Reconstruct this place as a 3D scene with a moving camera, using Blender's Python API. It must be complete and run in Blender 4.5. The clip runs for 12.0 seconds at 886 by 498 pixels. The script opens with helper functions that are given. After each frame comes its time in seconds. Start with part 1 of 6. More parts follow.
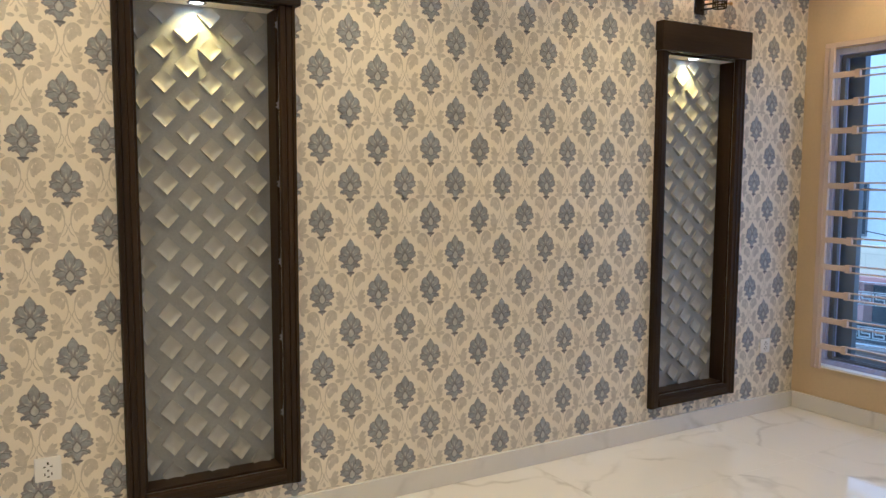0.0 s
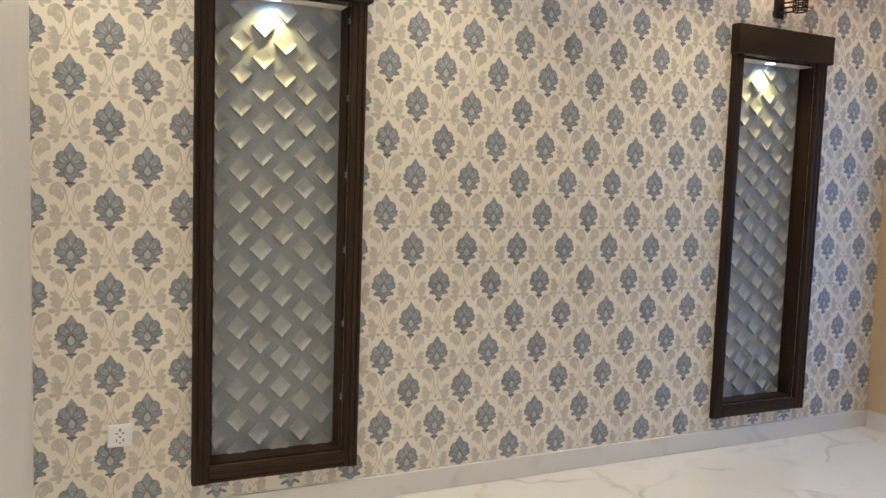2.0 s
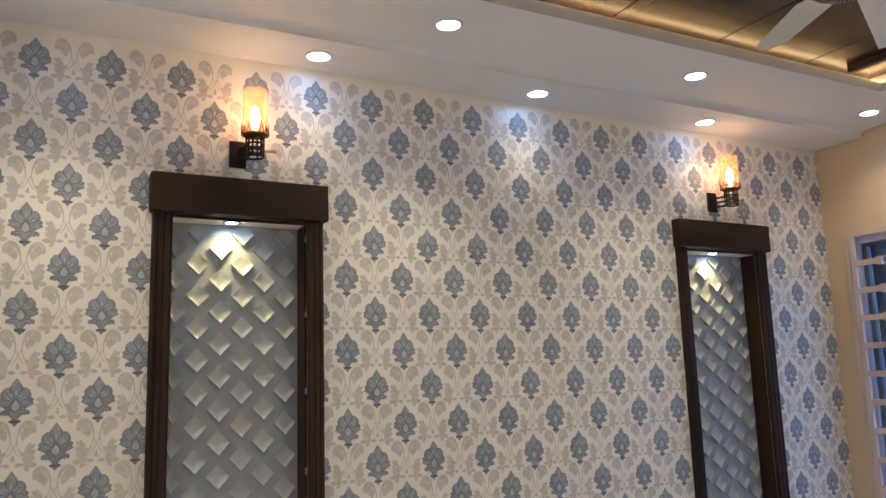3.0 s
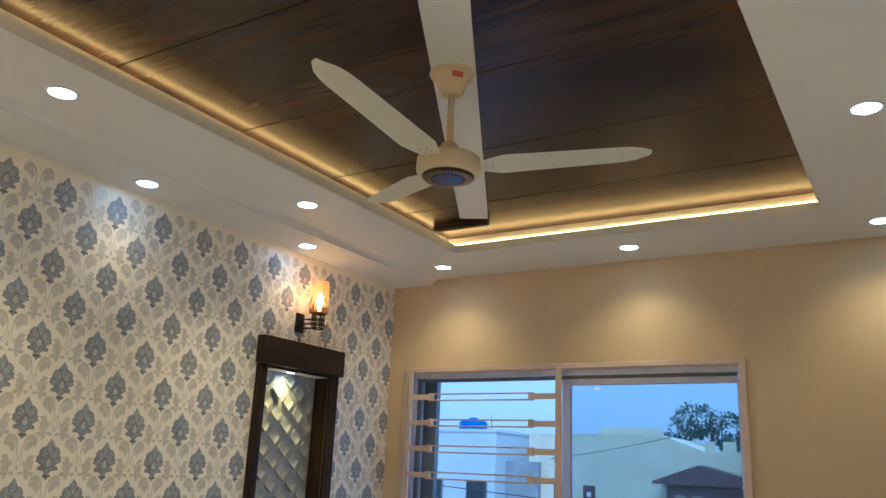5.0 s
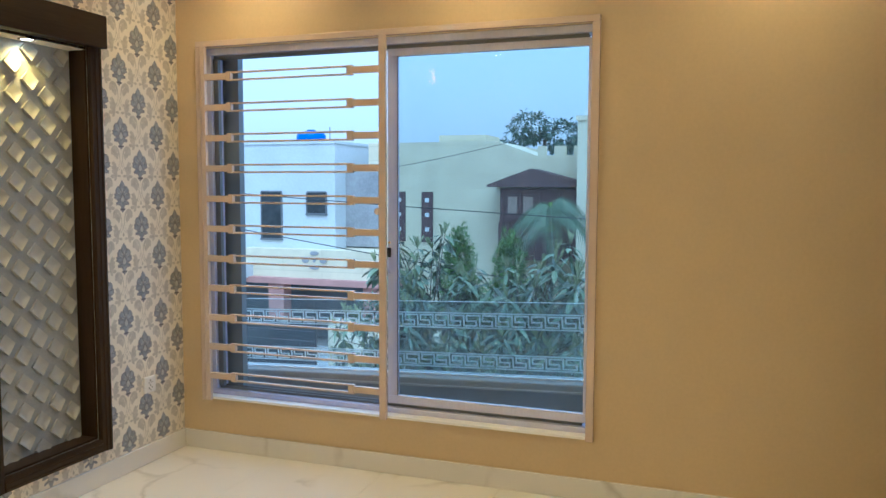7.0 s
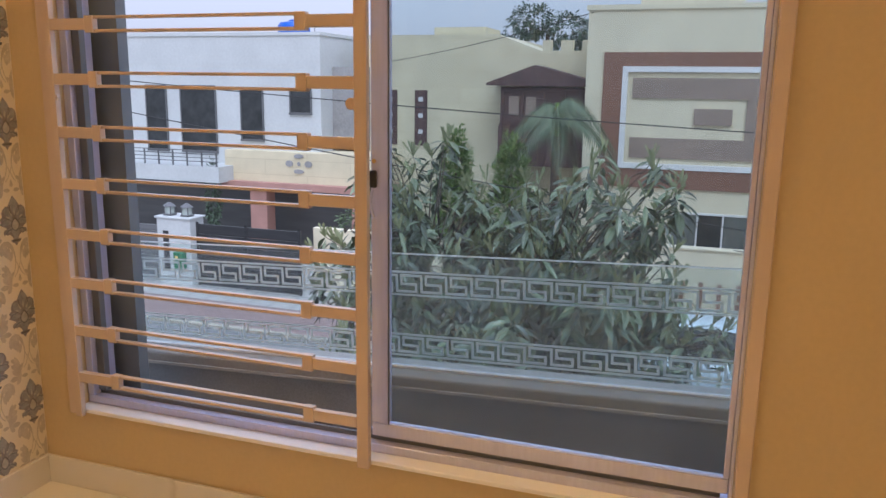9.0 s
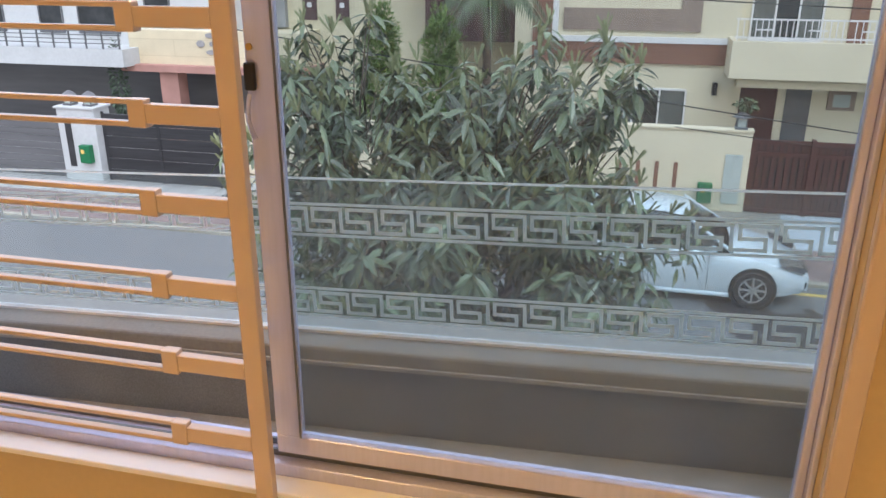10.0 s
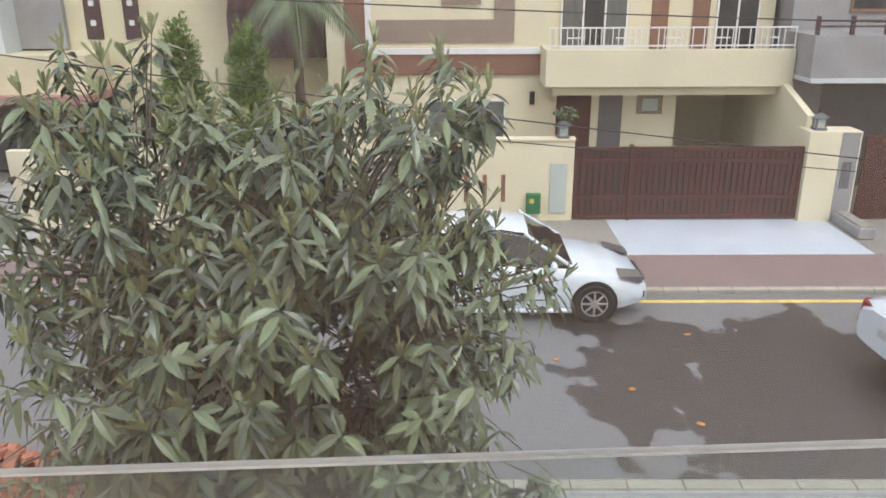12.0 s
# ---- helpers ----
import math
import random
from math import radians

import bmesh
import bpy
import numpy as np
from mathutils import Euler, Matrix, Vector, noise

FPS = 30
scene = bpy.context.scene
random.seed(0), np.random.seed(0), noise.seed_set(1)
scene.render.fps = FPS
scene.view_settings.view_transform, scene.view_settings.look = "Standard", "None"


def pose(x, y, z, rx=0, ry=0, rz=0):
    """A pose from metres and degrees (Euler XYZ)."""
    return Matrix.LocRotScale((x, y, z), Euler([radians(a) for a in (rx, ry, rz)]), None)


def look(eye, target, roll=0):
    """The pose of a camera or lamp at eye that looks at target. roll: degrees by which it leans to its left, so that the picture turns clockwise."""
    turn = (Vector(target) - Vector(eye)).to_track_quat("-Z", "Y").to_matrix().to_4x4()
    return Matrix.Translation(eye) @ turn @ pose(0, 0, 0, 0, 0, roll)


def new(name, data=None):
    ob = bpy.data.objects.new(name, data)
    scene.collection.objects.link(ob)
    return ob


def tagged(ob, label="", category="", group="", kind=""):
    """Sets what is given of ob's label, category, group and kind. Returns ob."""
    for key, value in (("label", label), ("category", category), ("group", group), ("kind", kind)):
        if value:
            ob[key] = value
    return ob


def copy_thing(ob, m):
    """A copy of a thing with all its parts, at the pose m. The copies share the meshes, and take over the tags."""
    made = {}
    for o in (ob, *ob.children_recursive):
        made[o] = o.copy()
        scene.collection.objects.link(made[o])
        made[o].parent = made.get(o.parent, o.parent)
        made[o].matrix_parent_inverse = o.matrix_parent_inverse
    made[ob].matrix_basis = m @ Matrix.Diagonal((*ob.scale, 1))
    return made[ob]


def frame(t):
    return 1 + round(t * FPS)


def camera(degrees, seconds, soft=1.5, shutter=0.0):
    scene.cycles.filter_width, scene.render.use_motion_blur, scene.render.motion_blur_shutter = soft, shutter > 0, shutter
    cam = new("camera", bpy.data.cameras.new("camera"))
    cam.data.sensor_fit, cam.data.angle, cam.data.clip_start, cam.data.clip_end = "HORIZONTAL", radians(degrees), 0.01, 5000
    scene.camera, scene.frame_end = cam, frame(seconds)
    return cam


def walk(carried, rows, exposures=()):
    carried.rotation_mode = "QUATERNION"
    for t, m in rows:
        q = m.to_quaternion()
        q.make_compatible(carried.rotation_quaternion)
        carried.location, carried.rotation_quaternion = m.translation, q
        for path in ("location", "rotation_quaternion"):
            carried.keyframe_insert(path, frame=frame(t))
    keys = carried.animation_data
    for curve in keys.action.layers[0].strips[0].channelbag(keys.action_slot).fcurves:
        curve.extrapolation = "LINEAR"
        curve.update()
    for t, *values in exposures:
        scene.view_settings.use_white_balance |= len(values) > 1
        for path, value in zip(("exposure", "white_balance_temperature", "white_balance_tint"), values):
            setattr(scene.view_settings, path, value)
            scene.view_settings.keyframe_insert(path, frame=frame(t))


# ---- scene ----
cam = camera(58.8, 12.0)
PATH = [
    (0, (0.706, 0.512, 1.408), (1.726, 2.223, 1.223), 0.2),
    (0.5, (0.716, 0.459, 1.348), (1.643, 2.212, 1.086), 2.2),
    (1, (0.724, 0.444, 1.33), (1.614, 2.19, 0.931), 5.4),
    (1.5, (0.712, 0.471, 1.346), (1.596, 2.213, 0.917), 5.9),
    (2, (0.733, 0.437, 1.354), (1.585, 2.239, 1.187), 1.9),
    (2.5, (0.738, 0.438, 1.367), (1.57, 2.247, 1.556), -1.5),
    (4.5, (0.714, 0.52, 1.547), (2.197, 1.739, 2.11), 2.2),
    (5, (0.708, 0.499, 1.556), (2.349, 1.506, 2.094), 2.5),
    (5.5, (0.772, 0.49, 1.555), (2.563, 1.31, 1.893), 1.5),
    (6, (0.909, 0.522, 1.527), (2.776, 1.235, 1.602), 0.4),
    (6.5, (1.179, 0.586, 1.468), (3.056, 1.27, 1.377), 0.3),
    (7, (1.485, 0.735, 1.43), (3.362, 1.407, 1.27), 0.2),
    (9, (3.067, 1.407, 1.353), (4.919, 2.044, 0.948), 0.8),
    (9.5, (3.433, 1.56, 1.317), (5.26, 2.113, 0.718), 0.5),
    (10, (3.802, 1.649, 1.293), (5.622, 2.095, 0.596), 0.1),
    (10.5, (4.124, 1.769, 1.29), (5.946, 2.195, 0.582), 0.5),
    (11, (4.416, 1.863, 1.285), (6.265, 2.214, 0.609), -1.4),
    (11.5, (4.702, 1.89, 1.267), (6.568, 2.179, 0.607), -0.8),
    (12, (4.85, 1.88, 1.267), (6.733, 1.894, 0.595), -0.3),
]

# ---------------------------------------------------------------- light and exposure
EXPOSURES = [(0.0, 0.06, 3740, 2), (0.6, 0.19, 3610, 1), (2.0, 0.19, 3520, 3), (2.7, -0.08, 3400, 6), (5.0, -0.24, 3540, -1), (5.5, -0.22, 3510, -4), (6.0, -0.06, 3490, -3), (6.5, 0.13, 3770, -5), (7.2, 0.22, 4050, -6), (8.8, -0.12, 5150, 12), (9.5, 0.14, 5350, 10), (10.0, 0.24, 5620, 10), (12.0, 0.48, 6550, 16)]
walk(cam, [(t, look(eye, target, roll)) for t, eye, target, roll in PATH], EXPOSURES)

SUN_EL, SUN_ROT = radians(14), radians(250)
world = bpy.data.worlds.new("dusk_sky")
scene.world = world
world.use_nodes = True
wn, wl = world.node_tree.nodes, world.node_tree.links
sky = wn.new("ShaderNodeTexSky")
sky.sky_type, sky.sun_disc, sky.sun_elevation, sky.sun_rotation = "NISHITA", False, SUN_EL, SUN_ROT
sky.air_density, sky.dust_density = 1.0, 4.0
haze = wn.new("ShaderNodeMixRGB")
haze.inputs[0].default_value = 0.82
haze.inputs[2].default_value = (7.6, 7.15, 7.45, 1)
wl.new(sky.outputs[0], haze.inputs[1])
# overcast: the zenith three times as bright as the horizon
height, climb, dome = wn.new("ShaderNodeSeparateXYZ"), wn.new("ShaderNodeMapRange"), wn.new("ShaderNodeVectorMath")
dome.operation = "SCALE"
climb.inputs["To Min"].default_value, climb.inputs["To Max"].default_value = 0.62, 1.58
wl.new(wn.new("ShaderNodeTexCoord").outputs["Generated"], height.inputs[0])
wl.new(height.outputs["Z"], climb.inputs["Value"])
wl.new(haze.outputs[0], dome.inputs[0]), wl.new(climb.outputs[0], dome.inputs["Scale"])
wl.new(dome.outputs[0], wn["Background"].inputs[0])
wn["Background"].inputs[1].default_value = 0.178

sun_data = bpy.data.lights.new("sun", "SUN")
sun_data.energy, sun_data.angle, sun_data.color = 1.15, radians(25), (1.0, 0.97, 0.93)
sun = new("sun", sun_data)
sun.matrix_world = look((-20, -10, 30), (0, 0, 0))

WARM = (1.0, 0.515, 0.14)
SPOT_W, BORDER_W, NICHE_W, SCONCE_W, LED_STRENGTH = 66.0, 8.5, 10.0, 1.0, 15.0


def spot(name, at, to, watts, angle, blend, parent, colour=WARM, radius=0.035):
    data = bpy.data.lights.new(name, "SPOT")
    data.energy, data.color, data.spot_size, data.spot_blend, data.shadow_soft_size = watts, colour, radians(angle), blend, radius
    ob = new(name, data)
    ob.matrix_world = look(at, to)
    ob.parent = parent
    ob.matrix_parent_inverse = parent.matrix_world.inverted()
    return ob


# ---------------------------------------------------------------- materials
def material(name, colour, rough=0.5, metal=0.0, spec=0.5, vary=0.08, scale=6.0, fine=0.0, fine_scale=120.0, bump=0.0, bump_scale=80.0, coat=0.0, obj_random=0.0, island=0.0, stretch=(1, 1, 1)):
    m = bpy.data.materials.new(name)
    m.use_nodes = True
    n, l = m.node_tree.nodes, m.node_tree.links
    p = n["Principled BSDF"]
    p.inputs["Roughness"].default_value, p.inputs["Metallic"].default_value = rough, metal
    p.inputs["Specular IOR Level"].default_value, p.inputs["Coat Weight"].default_value = spec, coat
    geo = n.new("ShaderNodeNewGeometry")
    mp = n.new("ShaderNodeMapping")
    mp.inputs["Scale"].default_value = stretch
    l.new(geo.outputs["Position"], mp.inputs["Vector"])
    big = n.new("ShaderNodeTexNoise")
    big.inputs["Scale"].default_value, big.inputs["Detail"].default_value = scale, 5
    l.new(mp.outputs[0], big.inputs["Vector"])
    small = n.new("ShaderNodeTexNoise")
    small.inputs["Scale"].default_value, small.inputs["Detail"].default_value = fine_scale, 3
    l.new(mp.outputs[0], small.inputs["Vector"])
    total = None

    def add(sock, amount):
        nonlocal total
        r = n.new("ShaderNodeMapRange")
        r.inputs["From Min"].default_value, r.inputs["From Max"].default_value = (0.0, 1.0) if sock.name.startswith("Random") else (0.3, 0.7)
        r.inputs["To Min"].default_value, r.inputs["To Max"].default_value = 1 - amount, 1 + amount
        l.new(sock, r.inputs["Value"])
        if total is None:
            total = r.outputs[0]
        else:
            mu = n.new("ShaderNodeMath")
            mu.operation = "MULTIPLY"
            l.new(total, mu.inputs[0]), l.new(r.outputs[0], mu.inputs[1])
            total = mu.outputs[0]

    if vary:
        add(big.outputs["Fac"], vary)
    if fine:
        add(small.outputs["Fac"], fine)
    if obj_random:
        add(n.new("ShaderNodeObjectInfo").outputs["Random"], obj_random)
    if island:
        add(geo.outputs["Random Per Island"], island)
    if total is not None:
        v = n.new("ShaderNodeVectorMath")
        v.operation = "SCALE"
        v.inputs[0].default_value = colour
        l.new(total, v.inputs["Scale"])
        l.new(v.outputs[0], p.inputs["Base Color"])
    else:
        p.inputs["Base Color"].default_value = (*colour, 1)
    if bump:
        bn = n.new("ShaderNodeTexNoise")
        bn.inputs["Scale"].default_value, bn.inputs["Detail"].default_value = bump_scale, 4
        l.new(mp.outputs[0], bn.inputs["Vector"])
        b = n.new("ShaderNodeBump")
        b.inputs["Strength"].default_value, b.inputs["Distance"].default_value = bump, 0.004
        l.new(bn.outputs["Fac"], b.inputs["Height"])
        l.new(b.outputs[0], p.inputs["Normal"])
    return m


def glowing(name, colour, strength):
    m = bpy.data.materials.new(name)
    m.use_nodes = True
    p = m.node_tree.nodes["Principled BSDF"]
    p.inputs["Base Color"].default_value = (*colour, 1)
    p.inputs["Emission Color"].default_value = (*colour, 1)
    p.inputs["Emission Strength"].default_value = strength
    return m


def glass_material(name, tint, rough=0.0, ior=1.45, thin=True, veil_amount=0.0, veil_colour=(0.8, 0.8, 0.8)):
    m = bpy.data.materials.new(name)
    m.use_nodes = True
    n, l = m.node_tree.nodes, m.node_tree.links
    if not thin:
        p = n["Principled BSDF"]
        p.inputs["Base Color"].default_value = (*tint, 1)
        p.inputs["Transmission Weight"].default_value, p.inputs["Roughness"].default_value, p.inputs["IOR"].default_value = 1.0, rough, ior
        return m
    clear, gloss, mix, fr = n.new("ShaderNodeBsdfTransparent"), n.new("ShaderNodeBsdfGlossy"), n.new("ShaderNodeMixShader"), n.new("ShaderNodeFresnel")
    clear.inputs[0].default_value = (*tint, 1)
    gloss.inputs["Roughness"].default_value = rough
    fr.inputs[0].default_value = ior
    l.new(fr.outputs[0], mix.inputs[0]), l.new(clear.outputs[0], mix.inputs[1]), l.new(gloss.outputs[0], mix.inputs[2])
    last = mix.outputs[0]
    # patchy translucent layer: pane dust, etching, amber body, reflected haze
    if veil_amount:
        veil, both, tr, df, nz, geo, rg = n.new("ShaderNodeMixShader"), n.new("ShaderNodeMixShader"), n.new("ShaderNodeBsdfTranslucent"), n.new("ShaderNodeBsdfDiffuse"), n.new("ShaderNodeTexNoise"), n.new("ShaderNodeNewGeometry"), n.new("ShaderNodeMapRange")
        tr.inputs[0].default_value = df.inputs[0].default_value = (*veil_colour, 1)
        nz.inputs["Scale"].default_value, nz.inputs["Detail"].default_value = 5.0, 6
        rg.inputs["From Min"].default_value, rg.inputs["From Max"].default_value = 0.3, 0.75
        rg.inputs["To Min"].default_value, rg.inputs["To Max"].default_value = 0.55 * veil_amount, 1.5 * veil_amount
        both.inputs[0].default_value = 0.15
        l.new(geo.outputs["Position"], nz.inputs["Vector"]), l.new(nz.outputs["Fac"], rg.inputs["Value"]), l.new(rg.outputs[0], veil.inputs[0])
        l.new(tr.outputs[0], both.inputs[1]), l.new(df.outputs[0], both.inputs[2])
        l.new(mix.outputs[0], veil.inputs[1]), l.new(both.outputs[0], veil.inputs[2])
        last = veil.outputs[0]
    l.new(last, n["Material Output"].inputs[0])
    return m


def wood_material(name, dark, light, along, rough=0.45, scale=9.0, spec=0.5):
    m = bpy.data.materials.new(name)
    m.use_nodes = True
    n, l = m.node_tree.nodes, m.node_tree.links
    p = n["Principled BSDF"]
    p.inputs["Roughness"].default_value, p.inputs["Specular IOR Level"].default_value = rough, spec
    geo, mp = n.new("ShaderNodeNewGeometry"), n.new("ShaderNodeMapping")
    mp.inputs["Scale"].default_value = [1.0 if i != along else 0.07 for i in range(3)]
    isl = n.new("ShaderNodeVectorMath")
    isl.operation = "SCALE"
    isl.inputs[0].default_value = (7.0, 5.0, 3.0)
    l.new(geo.outputs["Random Per Island"], isl.inputs["Scale"])
    l.new(isl.outputs[0], mp.inputs["Location"])
    l.new(geo.outputs["Position"], mp.inputs["Vector"])
    a, b = n.new("ShaderNodeTexNoise"), n.new("ShaderNodeTexNoise")
    a.inputs["Scale"].default_value, a.inputs["Detail"].default_value, a.inputs["Distortion"].default_value = scale, 6, 0.6
    b.inputs["Scale"].default_value, b.inputs["Detail"].default_value = scale * 14, 4
    l.new(mp.outputs[0], a.inputs["Vector"]), l.new(mp.outputs[0], b.inputs["Vector"])
    mx = n.new("ShaderNodeMath")
    mx.operation = "MULTIPLY_ADD"
    mx.inputs[1].default_value = 0.45
    l.new(b.outputs["Fac"], mx.inputs[0]), l.new(a.outputs["Fac"], mx.inputs[2])
    r = n.new("ShaderNodeValToRGB")
    r.color_ramp.elements[0].position, r.color_ramp.elements[1].position = 0.48, 0.98
    r.color_ramp.elements[0].color, r.color_ramp.elements[1].color = (*dark, 1), (*light, 1)
    l.new(mx.outputs[0], r.inputs[0])
    l.new(r.outputs[0], p.inputs["Base Color"])
    bp = n.new("ShaderNodeBump")
    bp.inputs["Strength"].default_value, bp.inputs["Distance"].default_value = 0.25, 0.002
    l.new(b.outputs["Fac"], bp.inputs["Height"])
    l.new(bp.outputs[0], p.inputs["Normal"])
    return m


def marble_material(name, base, vein, rough):
    m = bpy.data.materials.new(name)
    m.use_nodes = True
    n, l = m.node_tree.nodes, m.node_tree.links
    p = n["Principled BSDF"]
    p.inputs["Roughness"].default_value, p.inputs["Coat Weight"].default_value = rough, 0.15
    geo, info, shift, add = n.new("ShaderNodeNewGeometry"), n.new("ShaderNodeObjectInfo"), n.new("ShaderNodeVectorMath"), n.new("ShaderNodeVectorMath")
    shift.operation, add.operation = "SCALE", "ADD"
    shift.inputs[0].default_value = (11.0, 17.0, 5.0)
    l.new(info.outputs["Random"], shift.inputs["Scale"])
    l.new(geo.outputs["Position"], add.inputs[0]), l.new(shift.outputs[0], add.inputs[1])
    warp = n.new("ShaderNodeTexNoise")
    warp.inputs["Scale"].default_value, warp.inputs["Detail"].default_value = 1.6, 4
    l.new(add.outputs[0], warp.inputs["Vector"])
    off = n.new("ShaderNodeVectorMath")
    off.operation = "MULTIPLY_ADD"
    off.inputs[1].default_value = (0.9, 0.9, 0.9)
    l.new(warp.outputs["Color"], off.inputs[0]), l.new(add.outputs[0], off.inputs[2])
    vo = n.new("ShaderNodeTexVoronoi")
    vo.feature = "DISTANCE_TO_EDGE"
    vo.inputs["Scale"].default_value = 1.7
    l.new(off.outputs[0], vo.inputs["Vector"])
    line = n.new("ShaderNodeMapRange")
    line.inputs["From Min"].default_value, line.inputs["From Max"].default_value = 0.0, 0.05
    line.inputs["To Min"].default_value, line.inputs["To Max"].default_value = 1.0, 0.0
    l.new(vo.outputs["Distance"], line.inputs["Value"])
    cloud = n.new("ShaderNodeTexNoise")
    cloud.inputs["Scale"].default_value, cloud.inputs["Detail"].default_value = 2.3, 6
    l.new(add.outputs[0], cloud.inputs["Vector"])
    gate = n.new("ShaderNodeMapRange")
    gate.inputs["From Min"].default_value, gate.inputs["From Max"].default_value = 0.42, 0.7
    l.new(cloud.outputs["Fac"], gate.inputs["Value"])
    mu = n.new("ShaderNodeMath")
    mu.operation = "MULTIPLY"
    l.new(line.outputs[0], mu.inputs[0]), l.new(gate.outputs[0], mu.inputs[1])
    soft = n.new("ShaderNodeMath")
    soft.operation = "MULTIPLY_ADD"
    soft.inputs[1].default_value = 0.10
    l.new(gate.outputs[0], soft.inputs[0]), l.new(mu.outputs[0], soft.inputs[2])
    mix = n.new("ShaderNodeMixRGB")
    mix.inputs[1].default_value, mix.inputs[2].default_value = (*base, 1), (*vein, 1)
    l.new(soft.outputs[0], mix.inputs[0])
    l.new(mix.outputs[0], p.inputs["Base Color"])
    return m


M_PAINT = material("beige_wall_paint", (0.62, 0.49, 0.27), 0.55, vary=0.03, scale=2.0, fine=0.02, fine_scale=60, bump=0.06, bump_scale=60)
M_WHITE = material("white_wall_paint", (0.78, 0.76, 0.73), 0.55, vary=0.03, scale=2.0, bump=0.05)
M_CEIL = material("white_ceiling_paint", (0.76, 0.75, 0.75), 0.6, vary=0.025, scale=1.5, bump=0.03)
M_PAPER = material("cream_wallpaper", (0.88, 0.83, 0.715), 0.42, vary=0.03, scale=3.0, fine=0.03, fine_scale=300, bump=0.15, bump_scale=400)
M_FLOWER = material("slate_blue_print", (0.335, 0.36, 0.415), 0.36, vary=0.18, scale=45, fine=0.12, fine_scale=260, spec=0.6)
M_FLOWER2 = material("pale_blue_print", (0.52, 0.535, 0.525), 0.34, vary=0.15, scale=60, fine=0.1, fine_scale=260, spec=0.6)
M_SHADE_PRINT = material("dusky_slate_print", (0.285, 0.28, 0.305), 0.38, vary=0.12, scale=45, fine=0.1, fine_scale=260)
M_INK = material("dark_ink_print", (0.15, 0.155, 0.18), 0.4, vary=0.15, scale=60)
M_SCROLL = material("greige_scroll_print", (0.60, 0.565, 0.495), 0.38, vary=0.12, scale=40, fine=0.08, fine_scale=260, spec=0.6)
M_WALNUT = wood_material("dark_walnut_upright", (0.014, 0.0082, 0.0032), (0.042, 0.0245, 0.0098), 2, 0.5, spec=0.25)
M_WALNUT_X = wood_material("dark_walnut_level", (0.014, 0.0082, 0.0032), (0.042, 0.0245, 0.0098), 0, 0.5, spec=0.25)
M_DOOR = wood_material("matt_walnut_door", (0.014, 0.007, 0.003), (0.04, 0.02, 0.009), 2, 0.85, spec=0.05)
M_CEILWOOD = wood_material("dark_oak_laminate", (0.014, 0.0070, 0.0032), (0.075, 0.038, 0.016), 1, 0.25, 5.0, spec=0.34)
M_MARBLE = marble_material("polished_white_marble", (0.78, 0.76, 0.72), (0.45, 0.43, 0.40), 0.06)
M_SKIRT = marble_material("white_marble_skirting", (0.76, 0.745, 0.72), (0.46, 0.44, 0.41), 0.18)
# panel and tiles share one paint; tiles set lighter for the light they catch
M_NICHE_SHADED = material("blue_grey_shaded_panel", (0.32, 0.34, 0.37), 0.5, vary=0.06, scale=8, fine=0.05, bump=0.05)
M_DIAMOND_LIT = material("blue_grey_lit_diamond", (0.375, 0.385, 0.395), 0.45, vary=0.06, scale=10, obj_random=0.05, bump=0.05)
M_SOCKET = material("white_plastic", (0.90, 0.90, 0.91), 0.3, vary=0.01)
M_DARK = material("black_plastic", (0.012, 0.012, 0.012), 0.35, vary=0.05)
# silvery grey metal; the blue daylight it reflects is mixed into the base
M_ALU = material("sky_tinted_aluminium", (0.64, 0.66, 0.90), 0.26, metal=0.3, vary=0.06, scale=8, stretch=(1, 1, 0.1), fine=0.04)
M_ALU_DK = material("grey_aluminium", (0.16, 0.17, 0.18), 0.4, metal=0.4, vary=0.06, scale=8)
M_GRILLE = material("cream_enamel_steel", (0.63, 0.51, 0.41), 0.18, vary=0.04, scale=6, spec=0.6, coat=0.5)
M_GLASS = glass_material("window_pane_glass", (0.78, 0.83, 0.84), 0.0, 1.26, veil_amount=0.022)
# the translucent layer here stands in for room and sky reflections
M_RAILGLASS = glass_material("balcony_glass", (0.90, 0.94, 0.94), 0.0, 1.26, veil_amount=0.04)
M_FROST = glass_material("etched_glass_band", (0.85, 0.9, 0.9), 0.3, 1.2, veil_amount=0.82, veil_colour=(0.93, 0.96, 0.96))
M_BLADE = material("ivory_fan_blade", (0.70, 0.68, 0.55), 0.3, vary=0.02, spec=0.6)
M_STICKER = material("red_paper_sticker", (0.42, 0.10, 0.04), 0.6, vary=0.2, scale=60)
M_CREAM = material("cream_fan_enamel", (0.64, 0.54, 0.32), 0.28, vary=0.02, spec=0.6)
M_BRASS = material("brass_trim", (0.60, 0.42, 0.16), 0.3, metal=1.0, vary=0.05)
M_BLUE = material("blue_fan_badge", (0.06, 0.07, 0.22), 0.3, vary=0.1, scale=40)
M_IRON = material("black_iron", (0.022, 0.016, 0.012), 0.45, metal=0.5, vary=0.15, scale=40)
M_BRONZE = material("antique_bronze", (0.16, 0.10, 0.035), 0.4, metal=0.9, vary=0.2, scale=60)
M_LAMP = glowing("downlight_lens", (1.0, 0.82, 0.60), 22)
M_LED = glowing("led_strip", (1.0, 0.44, 0.06), LED_STRENGTH)
M_BULB = glowing("filament_bulb", (1.0, 0.40, 0.07), 22)
